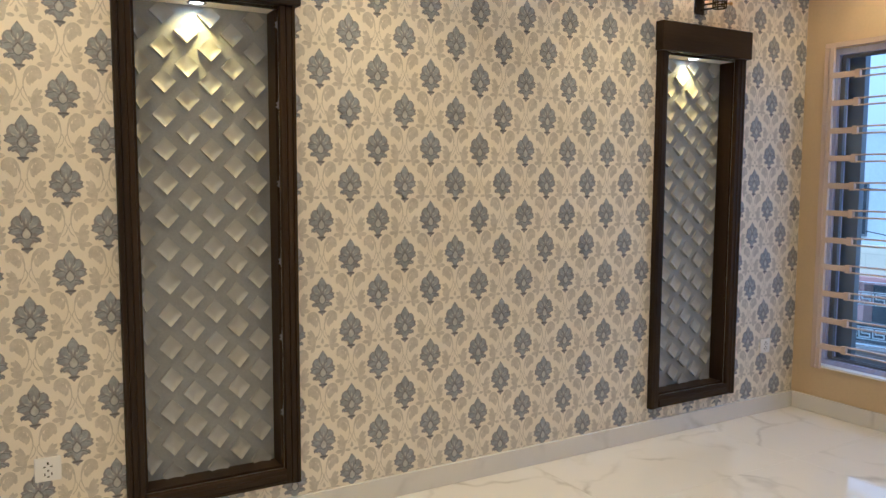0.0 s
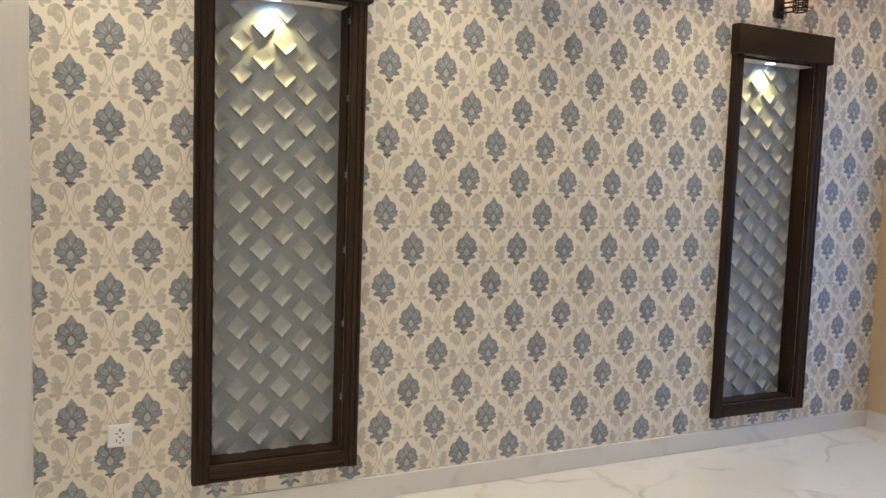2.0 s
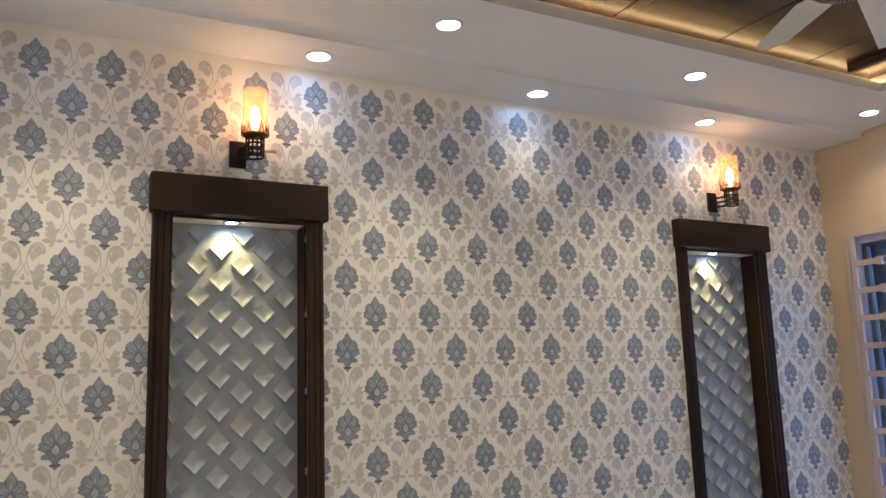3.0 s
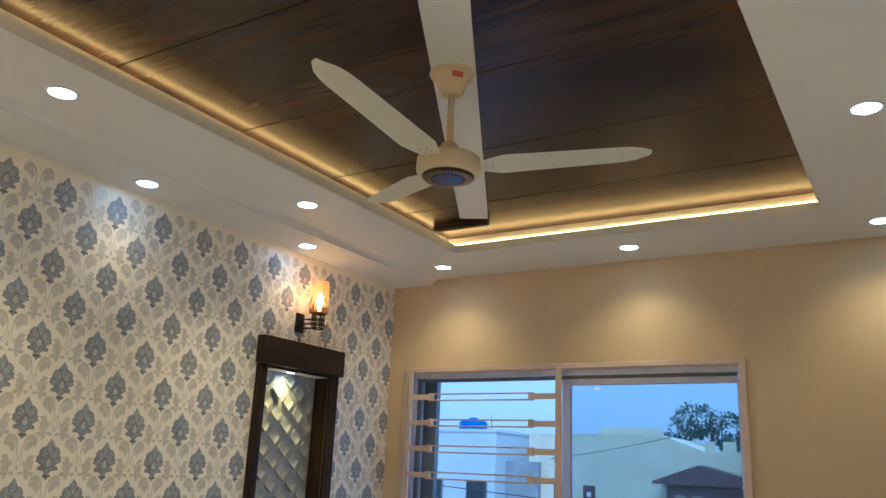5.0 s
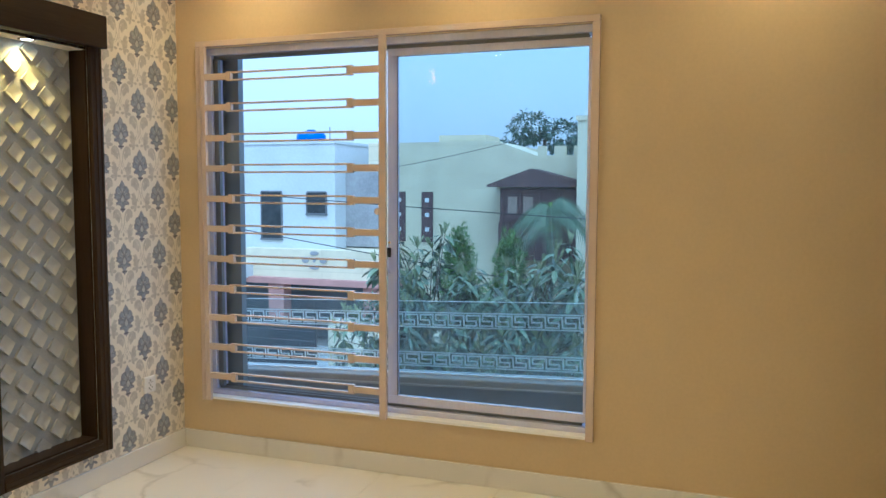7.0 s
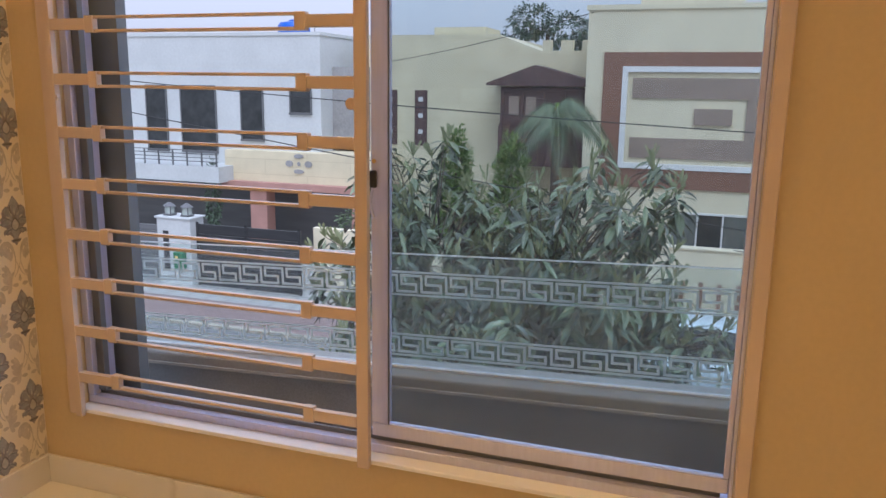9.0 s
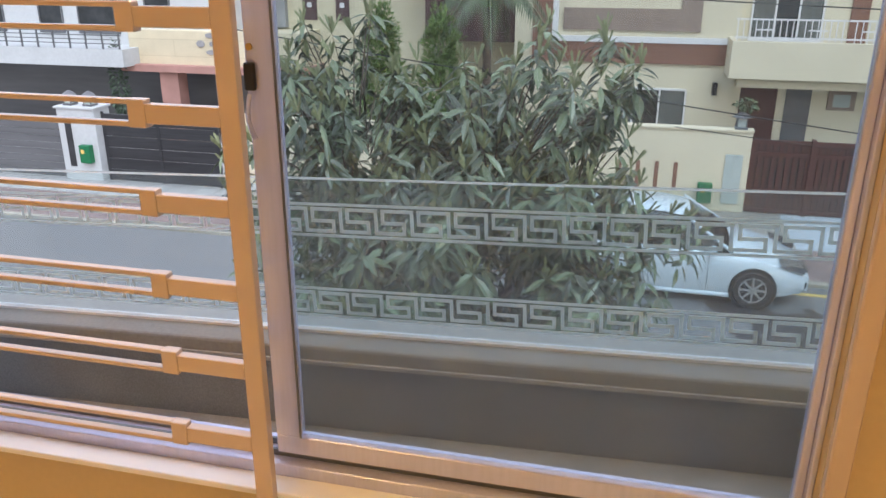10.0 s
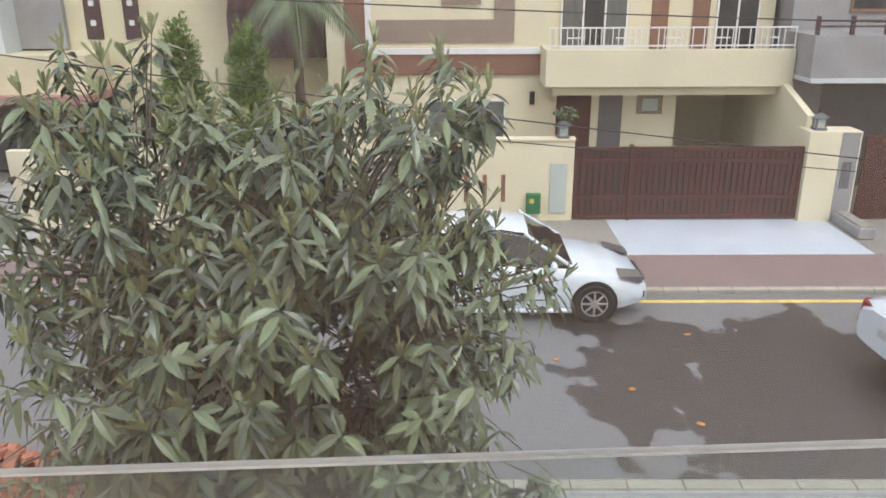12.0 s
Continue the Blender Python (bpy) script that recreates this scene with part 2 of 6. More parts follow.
M_SHADE = glass_material("amber_ribbed_glass", (0.98, 0.74, 0.42), 0.05, 1.3, veil_amount=0.22, veil_colour=(0.95, 0.62, 0.26))


# ---------------------------------------------------------------- building helpers
def add_box(bm, lo, hi, bevel=0.0, segs=1):
    lo, hi = Vector(lo), Vector(hi)
    r = bmesh.ops.create_cube(bm, size=1.0, matrix=Matrix.Translation((lo + hi) / 2) @ Matrix.Diagonal((*(hi - lo), 1)))
    if bevel:
        edges = {e for v in r["verts"] for e in v.link_edges}
        bmesh.ops.bevel(bm, geom=list(edges), offset=bevel, segments=segs, affect="EDGES", profile=0.5)
    return bm


def add_tube(bm, p0, p1, r0, r1=None, n=12, caps=True):
    p0, p1 = Vector(p0), Vector(p1)
    r1 = r0 if r1 is None else r1
    d = p1 - p0
    m = Matrix.Translation((p0 + p1) / 2) @ d.to_track_quat("Z", "Y").to_matrix().to_4x4()
    bmesh.ops.create_cone(bm, cap_ends=caps, segments=n, radius1=max(r0, 1e-5), radius2=max(r1, 1e-5), depth=d.length, matrix=m)
    return bm


def add_lathe(bm, centre, profile, n=32, squash=1.0):
    """Turns (radius, height) pairs about an upright axis."""
    cx, cy, cz = centre
    rings = []
    for r, h in profile:
        rings.append([bm.verts.new((cx + r * math.cos(2 * math.pi * i / n), cy + squash * r * math.sin(2 * math.pi * i / n), cz + h)) for i in range(n)])
    for a, b in zip(rings, rings[1:]):
        for i in range(n):
            bm.faces.new((a[i], a[(i + 1) % n], b[(i + 1) % n], b[i]))
    for ring, flip in ((rings[0], True), (rings[-1], False)):
        try:
            bm.faces.new(ring[::-1] if flip else ring)
        except ValueError:
            pass
    return bm


def add_loft(bm, rings, caps=True):
    rows = [[bm.verts.new(p) for p in ring] for ring in rings]
    n = len(rows[0])
    for a, b in zip(rows, rows[1:]):
        for i in range(n):
            bm.faces.new((a[i], a[(i + 1) % n], b[(i + 1) % n], b[i]))
    if caps:
        bm.faces.new(rows[0][::-1])
        bm.faces.new(rows[-1])
    return bm


def add_prism(bm, outline, to3d, depth):
    """A flat outline of (u, v) pairs, made solid along the third axis of to3d(u, v, w)."""
    return add_loft(bm, [[to3d(u, v, w) for u, v in outline] for w in (0.0, depth)])


def mesh_of(name, bm, mat, smooth=False):
    bmesh.ops.recalc_face_normals(bm, faces=bm.faces)
    me = bpy.data.meshes.new(name)
    bm.to_mesh(me)
    bm.free()
    me.materials.append(mat)
    if smooth:
        me.shade_smooth()
        me.set_sharp_from_angle(angle=radians(38))
    return me


def under(ob, parent):
    ob.parent = parent
    ob.matrix_parent_inverse = parent.matrix_world.inverted()
    return ob


def part(name, bm, mat, parent=None, label="", smooth=False):
    ob = new(name, mesh_of(name, bm, mat, smooth))
    if parent is not None:
        under(ob, parent)
    return tagged(ob, label)


def shared(name, me, m, parent):
    ob = new(name, me)
    ob.matrix_world = m
    ob.parent = parent
    ob.matrix_parent_inverse = parent.matrix_world.inverted()
    return ob


def thing(name, at, label, category, group=""):
    ob = new(name)
    ob.empty_display_size = 0.1
    ob.matrix_world = Matrix.Translation(at)
    ob.location = at
    bpy.context.view_layer.update()
    return tagged(ob, label, category, group)


def structure(name, bm, mat, label, category):
    return tagged(part(name, bm, mat), label, category, kind="structure")


def box(lo, hi, bevel=0.0, segs=1):
    return add_box(bmesh.new(), lo, hi, bevel, segs)


# ---------------------------------------------------------------- the room
X0, X1, Y0, Y1 = 0.60, 5.0, 0.03, 3.5
CEIL, CORNICE, WOODZ = 2.755, 2.72, 2.885
NICHES = (1.204, 3.829)          # inner edge of each niche
NW, NZ0, NZ1, NBACK = 0.537, 0.228, 2.055, 3.592
WY0, WY1, WZ0, WZ1 = 1.30, 3.335, 0.295, 2.145   # the window's opening

floor = structure("floor", box((X0 - 0.2, Y0 - 0.2, -0.25), (X1 + 0.02, Y1 + 0.25, -0.014)), M_WHITE, "concrete bed under the marble floor tiles", "floor")

bm = bmesh.new()
n0, n1 = NICHES
for a, b, c, d in ((X0 - 0.2, n0, 0, 3.1), (n0 + NW, n1, 0, 3.1), (n1 + NW, X1 + 0.2, 0, 3.1), (n0, n0 + NW, 0, NZ0), (n0, n0 + NW, NZ1, 3.1), (n1, n1 + NW, 0, NZ0), (n1, n1 + NW, NZ1, 3.1)):
    add_box(bm, (a, Y1, c - 0.014), (b, NBACK + 0.02, d))
add_box(bm, (X0 - 0.2, NBACK + 0.02, -0.014), (X1 + 0.2, NBACK + 0.2, 3.1))
wall_north = structure("wall_north", bm, M_PAPER, "cream wallpapered wall with slate-blue damask print", "wall")

bm = bmesh.new()
TH = 0.16
for y0, y1, z0, z1 in ((Y0 - 0.2, WY0, -0.014, 3.1), (WY1, Y1, -0.014, 3.1), (WY0, WY1, -0.014, WZ0), (WY0, WY1, WZ1, 3.1)):
    add_box(bm, (X1, y0, z0), (X1 + TH, y1, z1))
wall_east = structure("wall_east", bm, M_PAINT, "plain beige painted wall round the window", "wall")

DX0, DX1, DZ = 4.02, 4.90, 2.12
bm = bmesh.new()
for x0, x1, z0, z1 in ((X0 - 0.2, DX0 - 0.085, -0.014, 3.1), (DX1 + 0.09, X1, -0.014, 3.1), (DX0 - 0.085, DX1 + 0.09, DZ + 0.085, 3.1)):
    add_box(bm, (x0, Y0 - 0.2, z0), (x1, Y0, z1))
wall_south = structure("wall_south", bm, M_WHITE, "plain off-white painted wall beside the door", "wall")
structure("wall_behind_door", box((X0 - 0.2, Y0 - 0.3, -0.014), (X1, Y0 - 0.2, 3.1)), M_WHITE, "plain wall that closes the room behind the door", "wall")
wall_west = structure("wall_west", box((X0 - 0.2, Y0, -0.014), (X0, Y1, 3.1)), M_WHITE, "plain off-white painted wall", "wall")

# ceiling: a ring round the tray, a ledge for the light strip, the recess and its slab
TX0, TX1, TY0, TY1 = 1.13, 4.47, 0.805, 2.722
SET = 0.13
bm = bmesh.new()
for x0, x1, y0, y1 in ((X0, X1, Y0, TY0), (X0, X1, TY1, Y1), (X0, TX0, TY0, TY1), (TX1, X1, TY0, TY1)):
    add_box(bm, (x0, y0, CEIL), (x1, y1, CEIL + 0.045))
for x0, x1, y0, y1 in ((X0, X1, Y0, TY0 - SET), (X0, X1, TY1 + SET, Y1), (X0, TX0 - SET, TY0 - SET, TY1 + SET), (TX1 + SET, X1, TY0 - SET, TY1 + SET)):
    add_box(bm, (x0, y0, CEIL + 0.045), (x1, y1, 2.95))
add_box(bm, (X0 - 0.2, Y0 - 0.2, 2.95), (X1 + 0.2, Y1 + 0.2, 3.1))
ceiling = structure("ceiling", bm, M_CEIL, "white plaster ceiling with a recessed tray", "ceiling")
for name, y0, y1 in (("ceiling_cornice", 3.195, Y1), ("ceiling_cornice", Y0, 0.352)):
    bm = bmesh.new()
    edge, wall_ = (y0, y1) if y0 > 1 else (y1, y0)
    into = -1 if y0 > 1 else 1
    cove = [(edge + into * 0.050 * (1 - math.cos(q)), CORNICE + 0.006 + 0.029 * math.sin(q)) for q in [k * math.pi / 12 for k in range(7)]]
    add_prism(bm, [(wall_, CORNICE), (edge, CORNICE)] + cove + [(wall_, CEIL)], lambda u, v, w: (X0 + w, u, v), X1 - X0)
    structure(name, bm, M_CEIL, "white stepped plaster border of the ceiling", "cornice")

# dark laminate boards in the tray, with open joints
bm = bmesh.new()
joints = [TX0 - SET + 0.004, 1.635, 2.245, 2.86, 3.465, 4.075, TX1 + SET - 0.004]
for a, b in zip(joints, joints[1:]):
    add_box(bm, (a + 0.0025, TY0 - SET + 0.004, WOODZ), (b - 0.0025, TY1 + SET - 0.004, WOODZ + 0.03), 0.002)
tagged(part("ceiling_panel", bm, M_CEILWOOD), "dark oak laminate boards inside the ceiling tray", "ceiling", kind="structure")

# white diagonal board across the laminate, from which the fan hangs
d = Vector((1.88, 0.927, 0)).normalized()
s = Vector((-d.y, d.x, 0))
mid = Vector((2.80, 1.77, 0))
bm = bmesh.new()
ring = lambda q: [mid + d * q + s * w + Vector((0, 0, z)) for w, z in ((-0.076, WOODZ - 0.016), (0.076, WOODZ - 0.016), (0.076, WOODZ - 0.001), (-0.076, WOODZ - 0.001))]
add_loft(bm, [ring(-1.62), ring(1.62)])
fan_board = tagged(part("ceiling_board", bm, M_CEIL), "white diagonal board fixed across the dark laminate", "board")
tagged(part("ceiling_batten", box((4.31, 2.44, WOODZ - 0.035), (4.345, 2.78, WOODZ - 0.001), 0.002), M_WALNUT), "short dark wood batten at the white board's end", "batten")

# LED strips along the sides of the recess, just under the boards
IN = SET - 0.005
for x0, x1, y0, y1 in ((TX0 - IN, TX1 + IN, TY1 + IN - 0.008, TY1 + IN), (TX0 - IN, TX1 + IN, TY0 - IN, TY0 - IN + 0.008), (TX0 - IN, TX0 - IN + 0.008, TY0 - IN + 0.01, TY1 + IN - 0.01), (TX1 + IN - 0.008, TX1 + IN, TY0 - IN + 0.01, TY1 + IN - 0.01)):
    tagged(part("led_strip", box((x0, y0, WOODZ - 0.050), (x1, y1, WOODZ - 0.040)), M_LED), "warm glowing light strip hidden behind the tray ledge", "light strip", "tray light strips")

# skirting
for name, lo, hi in (("baseboard", (X0, Y1 - 0.012, 0), (X1, Y1, 0.098)), ("baseboard", (X1 - 0.012, Y0, 0), (X1, Y1 - 0.012, 0.098)), ("baseboard", (X0, Y0, 0), (X0 + 0.012, Y1 - 0.012, 0.098)), ("baseboard", (X0 + 0.012, Y0, 0), (DX0 - 0.09, Y0 + 0.012, 0.098))):
    structure(name, box(lo, hi, 0.002), M_SKIRT, "polished white marble skirting along the wall", "skirting")

# door in the south wall
door = tagged(thing("door_1", (DX0, Y0, 0), "closed dark walnut door with a moulded frame", "door"), kind="structure")
for nm, lo, hi in (("door_jamb", (DX0 - 0.09, Y0 - 0.19, 0), (DX0, Y0 + 0.03, DZ + 0.09)), ("door_jamb", (DX1, Y0 - 0.19, 0), (DX1 + 0.095, Y0 + 0.03, DZ + 0.09)), ("door_head", (DX0, Y0 - 0.19, DZ), (DX1, Y0 + 0.03, DZ + 0.09))):
    part(nm, box(lo, hi, 0.004), M_DOOR, door)
leaf = part("door_leaf", box((DX0 + 0.003, Y0 - 0.15, 0.006), (DX1 - 0.003, Y0 - 0.11, DZ - 0.003), 0.002), M_DOOR, door)
for z0, z1 in ((0.15, 0.95), (1.1, 1.98)):
    part("door_panel", box((DX0 + 0.13, Y0 - 0.112, z0), (DX1 - 0.13, Y0 - 0.1, z1), 0.006), M_DOOR, leaf)
bm = bmesh.new()
add_tube(bm, (DX0 + 0.07, Y0 - 0.11, 1.0), (DX0 + 0.07, Y0 - 0.06, 1.0), 0.011)
add_tube(bm, (DX0 + 0.07, Y0 - 0.06, 1.0), (DX0 + 0.18, Y0 - 0.06, 1.0), 0.009)
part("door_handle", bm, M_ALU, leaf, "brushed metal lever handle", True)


# ---------------------------------------------------------------- damask print
PX, PZ = 0.2553, 0.1525


def tear(length, width, n=9):
    """A pointed petal outline along +v from the origin."""
    side = [(0.5 * width * math.sin(math.pi * (i / n) ** 0.8) * (1 - 0.25 * i / n), length * i / n) for i in range(n + 1)]
    return side + [(-u, v) for u, v in side[-2:0:-1]]


def turned(outline, deg, du=0.0, dv=0.0):
    c, s_ = math.cos(radians(deg)), math.sin(radians(deg))
    return [(u * c + v * s_ + du, -u * s_ + v * c + dv) for u, v in outline]


def ribbon(path, widths):
    left, right = [], []
    for i, (u, v) in enumerate(path):
        a, b = path[max(i - 1, 0)], path[min(i + 1, len(path) - 1)]
        t = Vector((b[0] - a[0], b[1] - a[1])).normalized()
        left.append((u - t.y * widths[i], v + t.x * widths[i]))
        right.append((u + t.y * widths[i], v - t.x * widths[i]))
    return left + right[::-1]


def petal(length, width, n=10):
    """A broad petal with a short point along +v from the origin."""
    side = []
    for i in range(n + 1):
        q = i / n
        w = math.sin(math.pi * min(q / 1.18, 1.0)) ** 0.75 if q < 0.72 else 0.965 * (1 - ((q - 0.72) / 0.28) ** 1.5)
        side.append((0.5 * width * max(w, 0.0), length * q))
    return side + [(-u, v) for u, v in side[-2:0:-1]]


def smooth_path(path, k=4):
    """Rounds a polyline by a Catmull-Rom curve."""
    pts = [Vector(p) for p in path]
    pts = [2 * pts[0] - pts[1]] + pts + [2 * pts[-1] - pts[-2]]
    out = []
    for a, b, c, d in zip(pts, pts[1:], pts[2:], pts[3:]):
        for i in range(k):
            t = i / k
            out.append(tuple(0.5 * (2 * b + (c - a) * t + (2 * a - 5 * b + 4 * c - d) * t * t + (3 * b - a - 3 * c + d) * t ** 3)))
    return out + [tuple(pts[-2])]


def flower_layers():
    """Outlines of one flower head by layer, about its middle, in metres."""
    shade, base, pale, ink = [], [], [], []
    # ground of the head: pointed crown, round shoulders, side points, skirt, stem and cup
    half = [(0.008, 0.067), (0.016, 0.055), (0.021, 0.045), (0.030, 0.046), (0.040, 0.038), (0.046, 0.026), (0.045, 0.013), (0.055, 0.007), (0.050, -0.002), (0.056, -0.010), (0.045, -0.016), (0.036, -0.020), (0.030, -0.027), (0.041, -0.030), (0.045, -0.037), (0.041, -0.047), (0.036, -0.042), (0.030, -0.047), (0.022, -0.044), (0.013, -0.052), (0.009, -0.061), (0.019, -0.064), (0.016, -0.070), (0.007, -0.074)]
    shade.append([(0, 0.078)] + half + [(0, -0.084)] + [(-u, v) for u, v in half[::-1]])
    # lighter petals inside
    for deg, ln, wd, du, dv in ((0, 0.052, 0.030, 0, 0.020), (30, 0.048, 0.026, 0.010, 0.000), (-30, 0.048, 0.026, -0.010, 0.000), (66, 0.042, 0.017, 0.010, -0.012), (-66, 0.042, 0.017, -0.010, -0.012), (98, 0.036, 0.013, 0.014, -0.006), (-98, 0.036, 0.013, -0.014, -0.006), (118, 0.034, 0.013, 0.010, -0.024), (-118, 0.034, 0.013, -0.010, -0.024)):
        base.append(turned(petal(ln, wd), deg, du, dv))
    base.append([(-0.020, -0.020), (0.020, -0.020), (0.016, -0.038), (0.009, -0.050), (0.007, -0.060), (-0.007, -0.060), (-0.009, -0.050), (-0.016, -0.038)])
    # bud and light strokes
    for deg, ln in ((0, 0.024), (-28, 0.020), (28, 0.020), (-58, 0.018), (58, 0.018)):
        pale.append(turned(tear(ln, 0.0065), deg, 0.020 * math.sin(radians(deg)), -0.006 + 0.022 * math.cos(radians(deg))))
    pale.append(turned(tear(0.036, 0.026), 0, 0, -0.032))
    for sg in (1, -1):
        ink.append(ribbon(smooth_path([(0, 0.008), (sg * 0.009, -0.002), (sg * 0.0155, -0.014), (sg * 0.011, -0.028), (0, -0.036)]), [0.0011] * 17))
        ink.append(ribbon(smooth_path([(sg * 0.014, -0.030), (sg * 0.026, -0.030), (sg * 0.038, -0.040)]), [0.0012] * 9))
        ink.append(ribbon(smooth_path([(sg * 0.020, 0.006), (sg * 0.032, 0.004), (sg * 0.048, 0.000)]), [0.0010] * 9))
        ink.append(ribbon(smooth_path([(sg * 0.012, 0.022), (sg * 0.017, 0.034), (sg * 0.016, 0.048)]), [0.0011] * 9))
    ink.append([(-0.018, -0.063), (0.018, -0.063), (0.013, -0.069), (-0.013, -0.069)])
    return shade, base, pale, ink


def scroll_layer():
    """Outlines of the pair of acanthus scrolls between two flowers, and the drop between them."""
    out = []
    for sg in (1, -1):
        at = lambda q, v: (PX / 2 + sg * q, v)
        arch = smooth_path([at(0.056, 0.048), at(0.062, 0.064), at(0.052, 0.077), at(0.036, 0.079), at(0.021, 0.066), at(0.012, 0.042), at(0.010, 0.018), at(0.016, -0.006), at(0.026, -0.028), at(0.036, -0.048)], 3)
        m = len(arch) - 1
        out.append(ribbon(arch, [0.0013 + 0.0080 * math.exp(-((i / m - 0.30) / 0.20) ** 2) for i in range(m + 1)]))
        for q, v, deg, ln, wd in ((0.054, 0.074, 168, 0.032, 0.018), (0.043, 0.076, 178, 0.040, 0.020), (0.032, 0.070, 172, 0.042, 0.018), (0.021, 0.056, 165, 0.036, 0.014)):
            out.append(turned(petal(ln, wd, 6), sg * deg, *at(q, v)))
        for q, v, deg, ln, wd in ((0.034, -0.066, 12, 0.084, 0.024), (0.038, -0.052, 48, 0.036, 0.018), (0.042, -0.030, 52, 0.032, 0.016), (0.046, -0.010, 44, 0.028, 0.013), (0.036, -0.058, 92, 0.040, 0.018), (0.034, -0.060, 140, 0.026, 0.014), (0.032, -0.056, -95, 0.026, 0.013), (0.036, -0.030, -40, 0.022, 0.010)):
            out.append(turned(petal(ln, wd, 6), sg * deg, *at(q, v)))
        out.append(ribbon(smooth_path([at(0.010, 0.020), at(0.002, 0.002), at(0.009, -0.018), at(0.020, -0.030)], 3), [0.0014] * 10))
    out.append(turned(tear(0.026, 0.012, 6), 0, PX / 2, -0.048))
    out.append(turned(tear(0.012, 0.016, 6), 180, PX / 2, -0.036))
    return out


def inside(x, z, w=0.0):
    """Free paper: clear of the niche frames, within the wall."""
    if not (X0 + 0.002 < x < X1 - 0.002 and 0.10 < z < CORNICE - 0.002):
        return False
    for nx in NICHES:
        if nx - 0.066 < x < nx + NW + 0.064 and 0.165 < z < 2.205:
            return False
    return True


def print_layer(name, layers, lift, mat, label):
    verts, faces = [], []
    rows = range(-1, 18)
    for r in rows:
        z = 0.919 + (r - 6) * PZ
        for k in range(-1, 19):
            x = 0.613 + k * PX + (0.0 if (r % 2 == 0) else PX / 2)
            x += -0.015 if x < 1.45 else 0.022 if x < 4.1 else 0.0
            for nth, outline in enumerate(layers):
                pts = [(x + u, z + v) for u, v in outline]
                ok = sum(inside(*p) for p in pts)
                if ok == 0:
                    continue
                if ok < len(pts):
                    pts = [(min(max(px, X0 + 0.003), X1 - 0.003), min(max(pz, 0.1), CORNICE - 0.003)) for px, pz in pts]
                    if not all(inside(px, pz) or any(nx - 0.066 <= px <= nx + NW + 0.064 for nx in NICHES) or pz <= 0.11 or pz >= CORNICE - 0.01 or px < X0 + 0.01 or px > X1 - 0.01 for px, pz in pts):
                        continue
                    if any(nx + 0.02 < px < nx + NW - 0.02 and NZ0 < pz < NZ1 for px, pz in pts for nx in NICHES):
                        continue
                i = len(verts)
                verts += [(px, Y1 - lift - 0.00006 * nth, pz) for px, pz in pts]
                faces.append(tuple(range(i, i + len(pts))))
    me = bpy.data.meshes.new(name)
    me.from_pydata(verts, [], faces)
    me.materials.append(mat)
    ob = under(new(name, me), wall_north)
    return tagged(ob, label, kind="stuff")


FS, FB, FP, FI = flower_layers()
print_layer("wallpaper_scrolls", scroll_layer(), 0.0004, M_SCROLL, "greige printed acanthus scrolls")
print_layer("wallpaper_flower_ground", FS, 0.0012, M_SHADE_PRINT, "dusky slate ground of the printed flowers")
print_layer("wallpaper_flowers", FB, 0.0021, M_FLOWER, "slate-blue printed flower heads")
print_layer("wallpaper_petals", FP, 0.0031, M_FLOWER2, "pale blue printed petal veins")
print_layer("wallpaper_ink", FI, 0.0037, M_INK, "dark ink lines of the printed flowers")


# ---------------------------------------------------------------- niches with frames
def diamond_mesh(h=0.046, lift=0.020, left=0.044, right=0.044):
    """A scooped tile: flush at its upper point, proud at its lower one."""
    bm = bmesh.new()
    k = 6
    grid = []
    for i in range(k + 1):
        row = []
        for j in range(k + 1):
            a, b = i / k, j / k                     # from the upper point along its two sides
            u, v, t = a - b, 1 - a - b, (a + b) / 2
            edge = max(abs(2 * a - 1), abs(2 * b - 1))
            brim = 0.003 + lift * t
            out = brim - 0.80 * brim * (1 - edge ** 3)
            row.append(bm.verts.new((u * (right if u > 0 else left), -out, v * h)))
        grid.append(row)
    for i in range(k):
        for j in range(k):
            bm.faces.new((grid[i][j], grid[i + 1][j], grid[i + 1][j + 1], grid[i][j + 1]))
    rim = grid[0] + [grid[i][k] for i in range(1, k + 1)] + grid[k][-2::-1] + [grid[i][0] for i in range(k - 1, 0, -1)]
    foot = [bm.verts.new((p.co.x, 0.0, p.co.z)) for p in rim]
    for i in range(len(rim)):
        j = (i + 1) % len(rim)
        bm.faces.new((rim[i], rim[j], foot[j], foot[i]))
    return mesh_of("diamond", bm, M_DIAMOND_LIT, True)


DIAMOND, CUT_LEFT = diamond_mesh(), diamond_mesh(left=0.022)


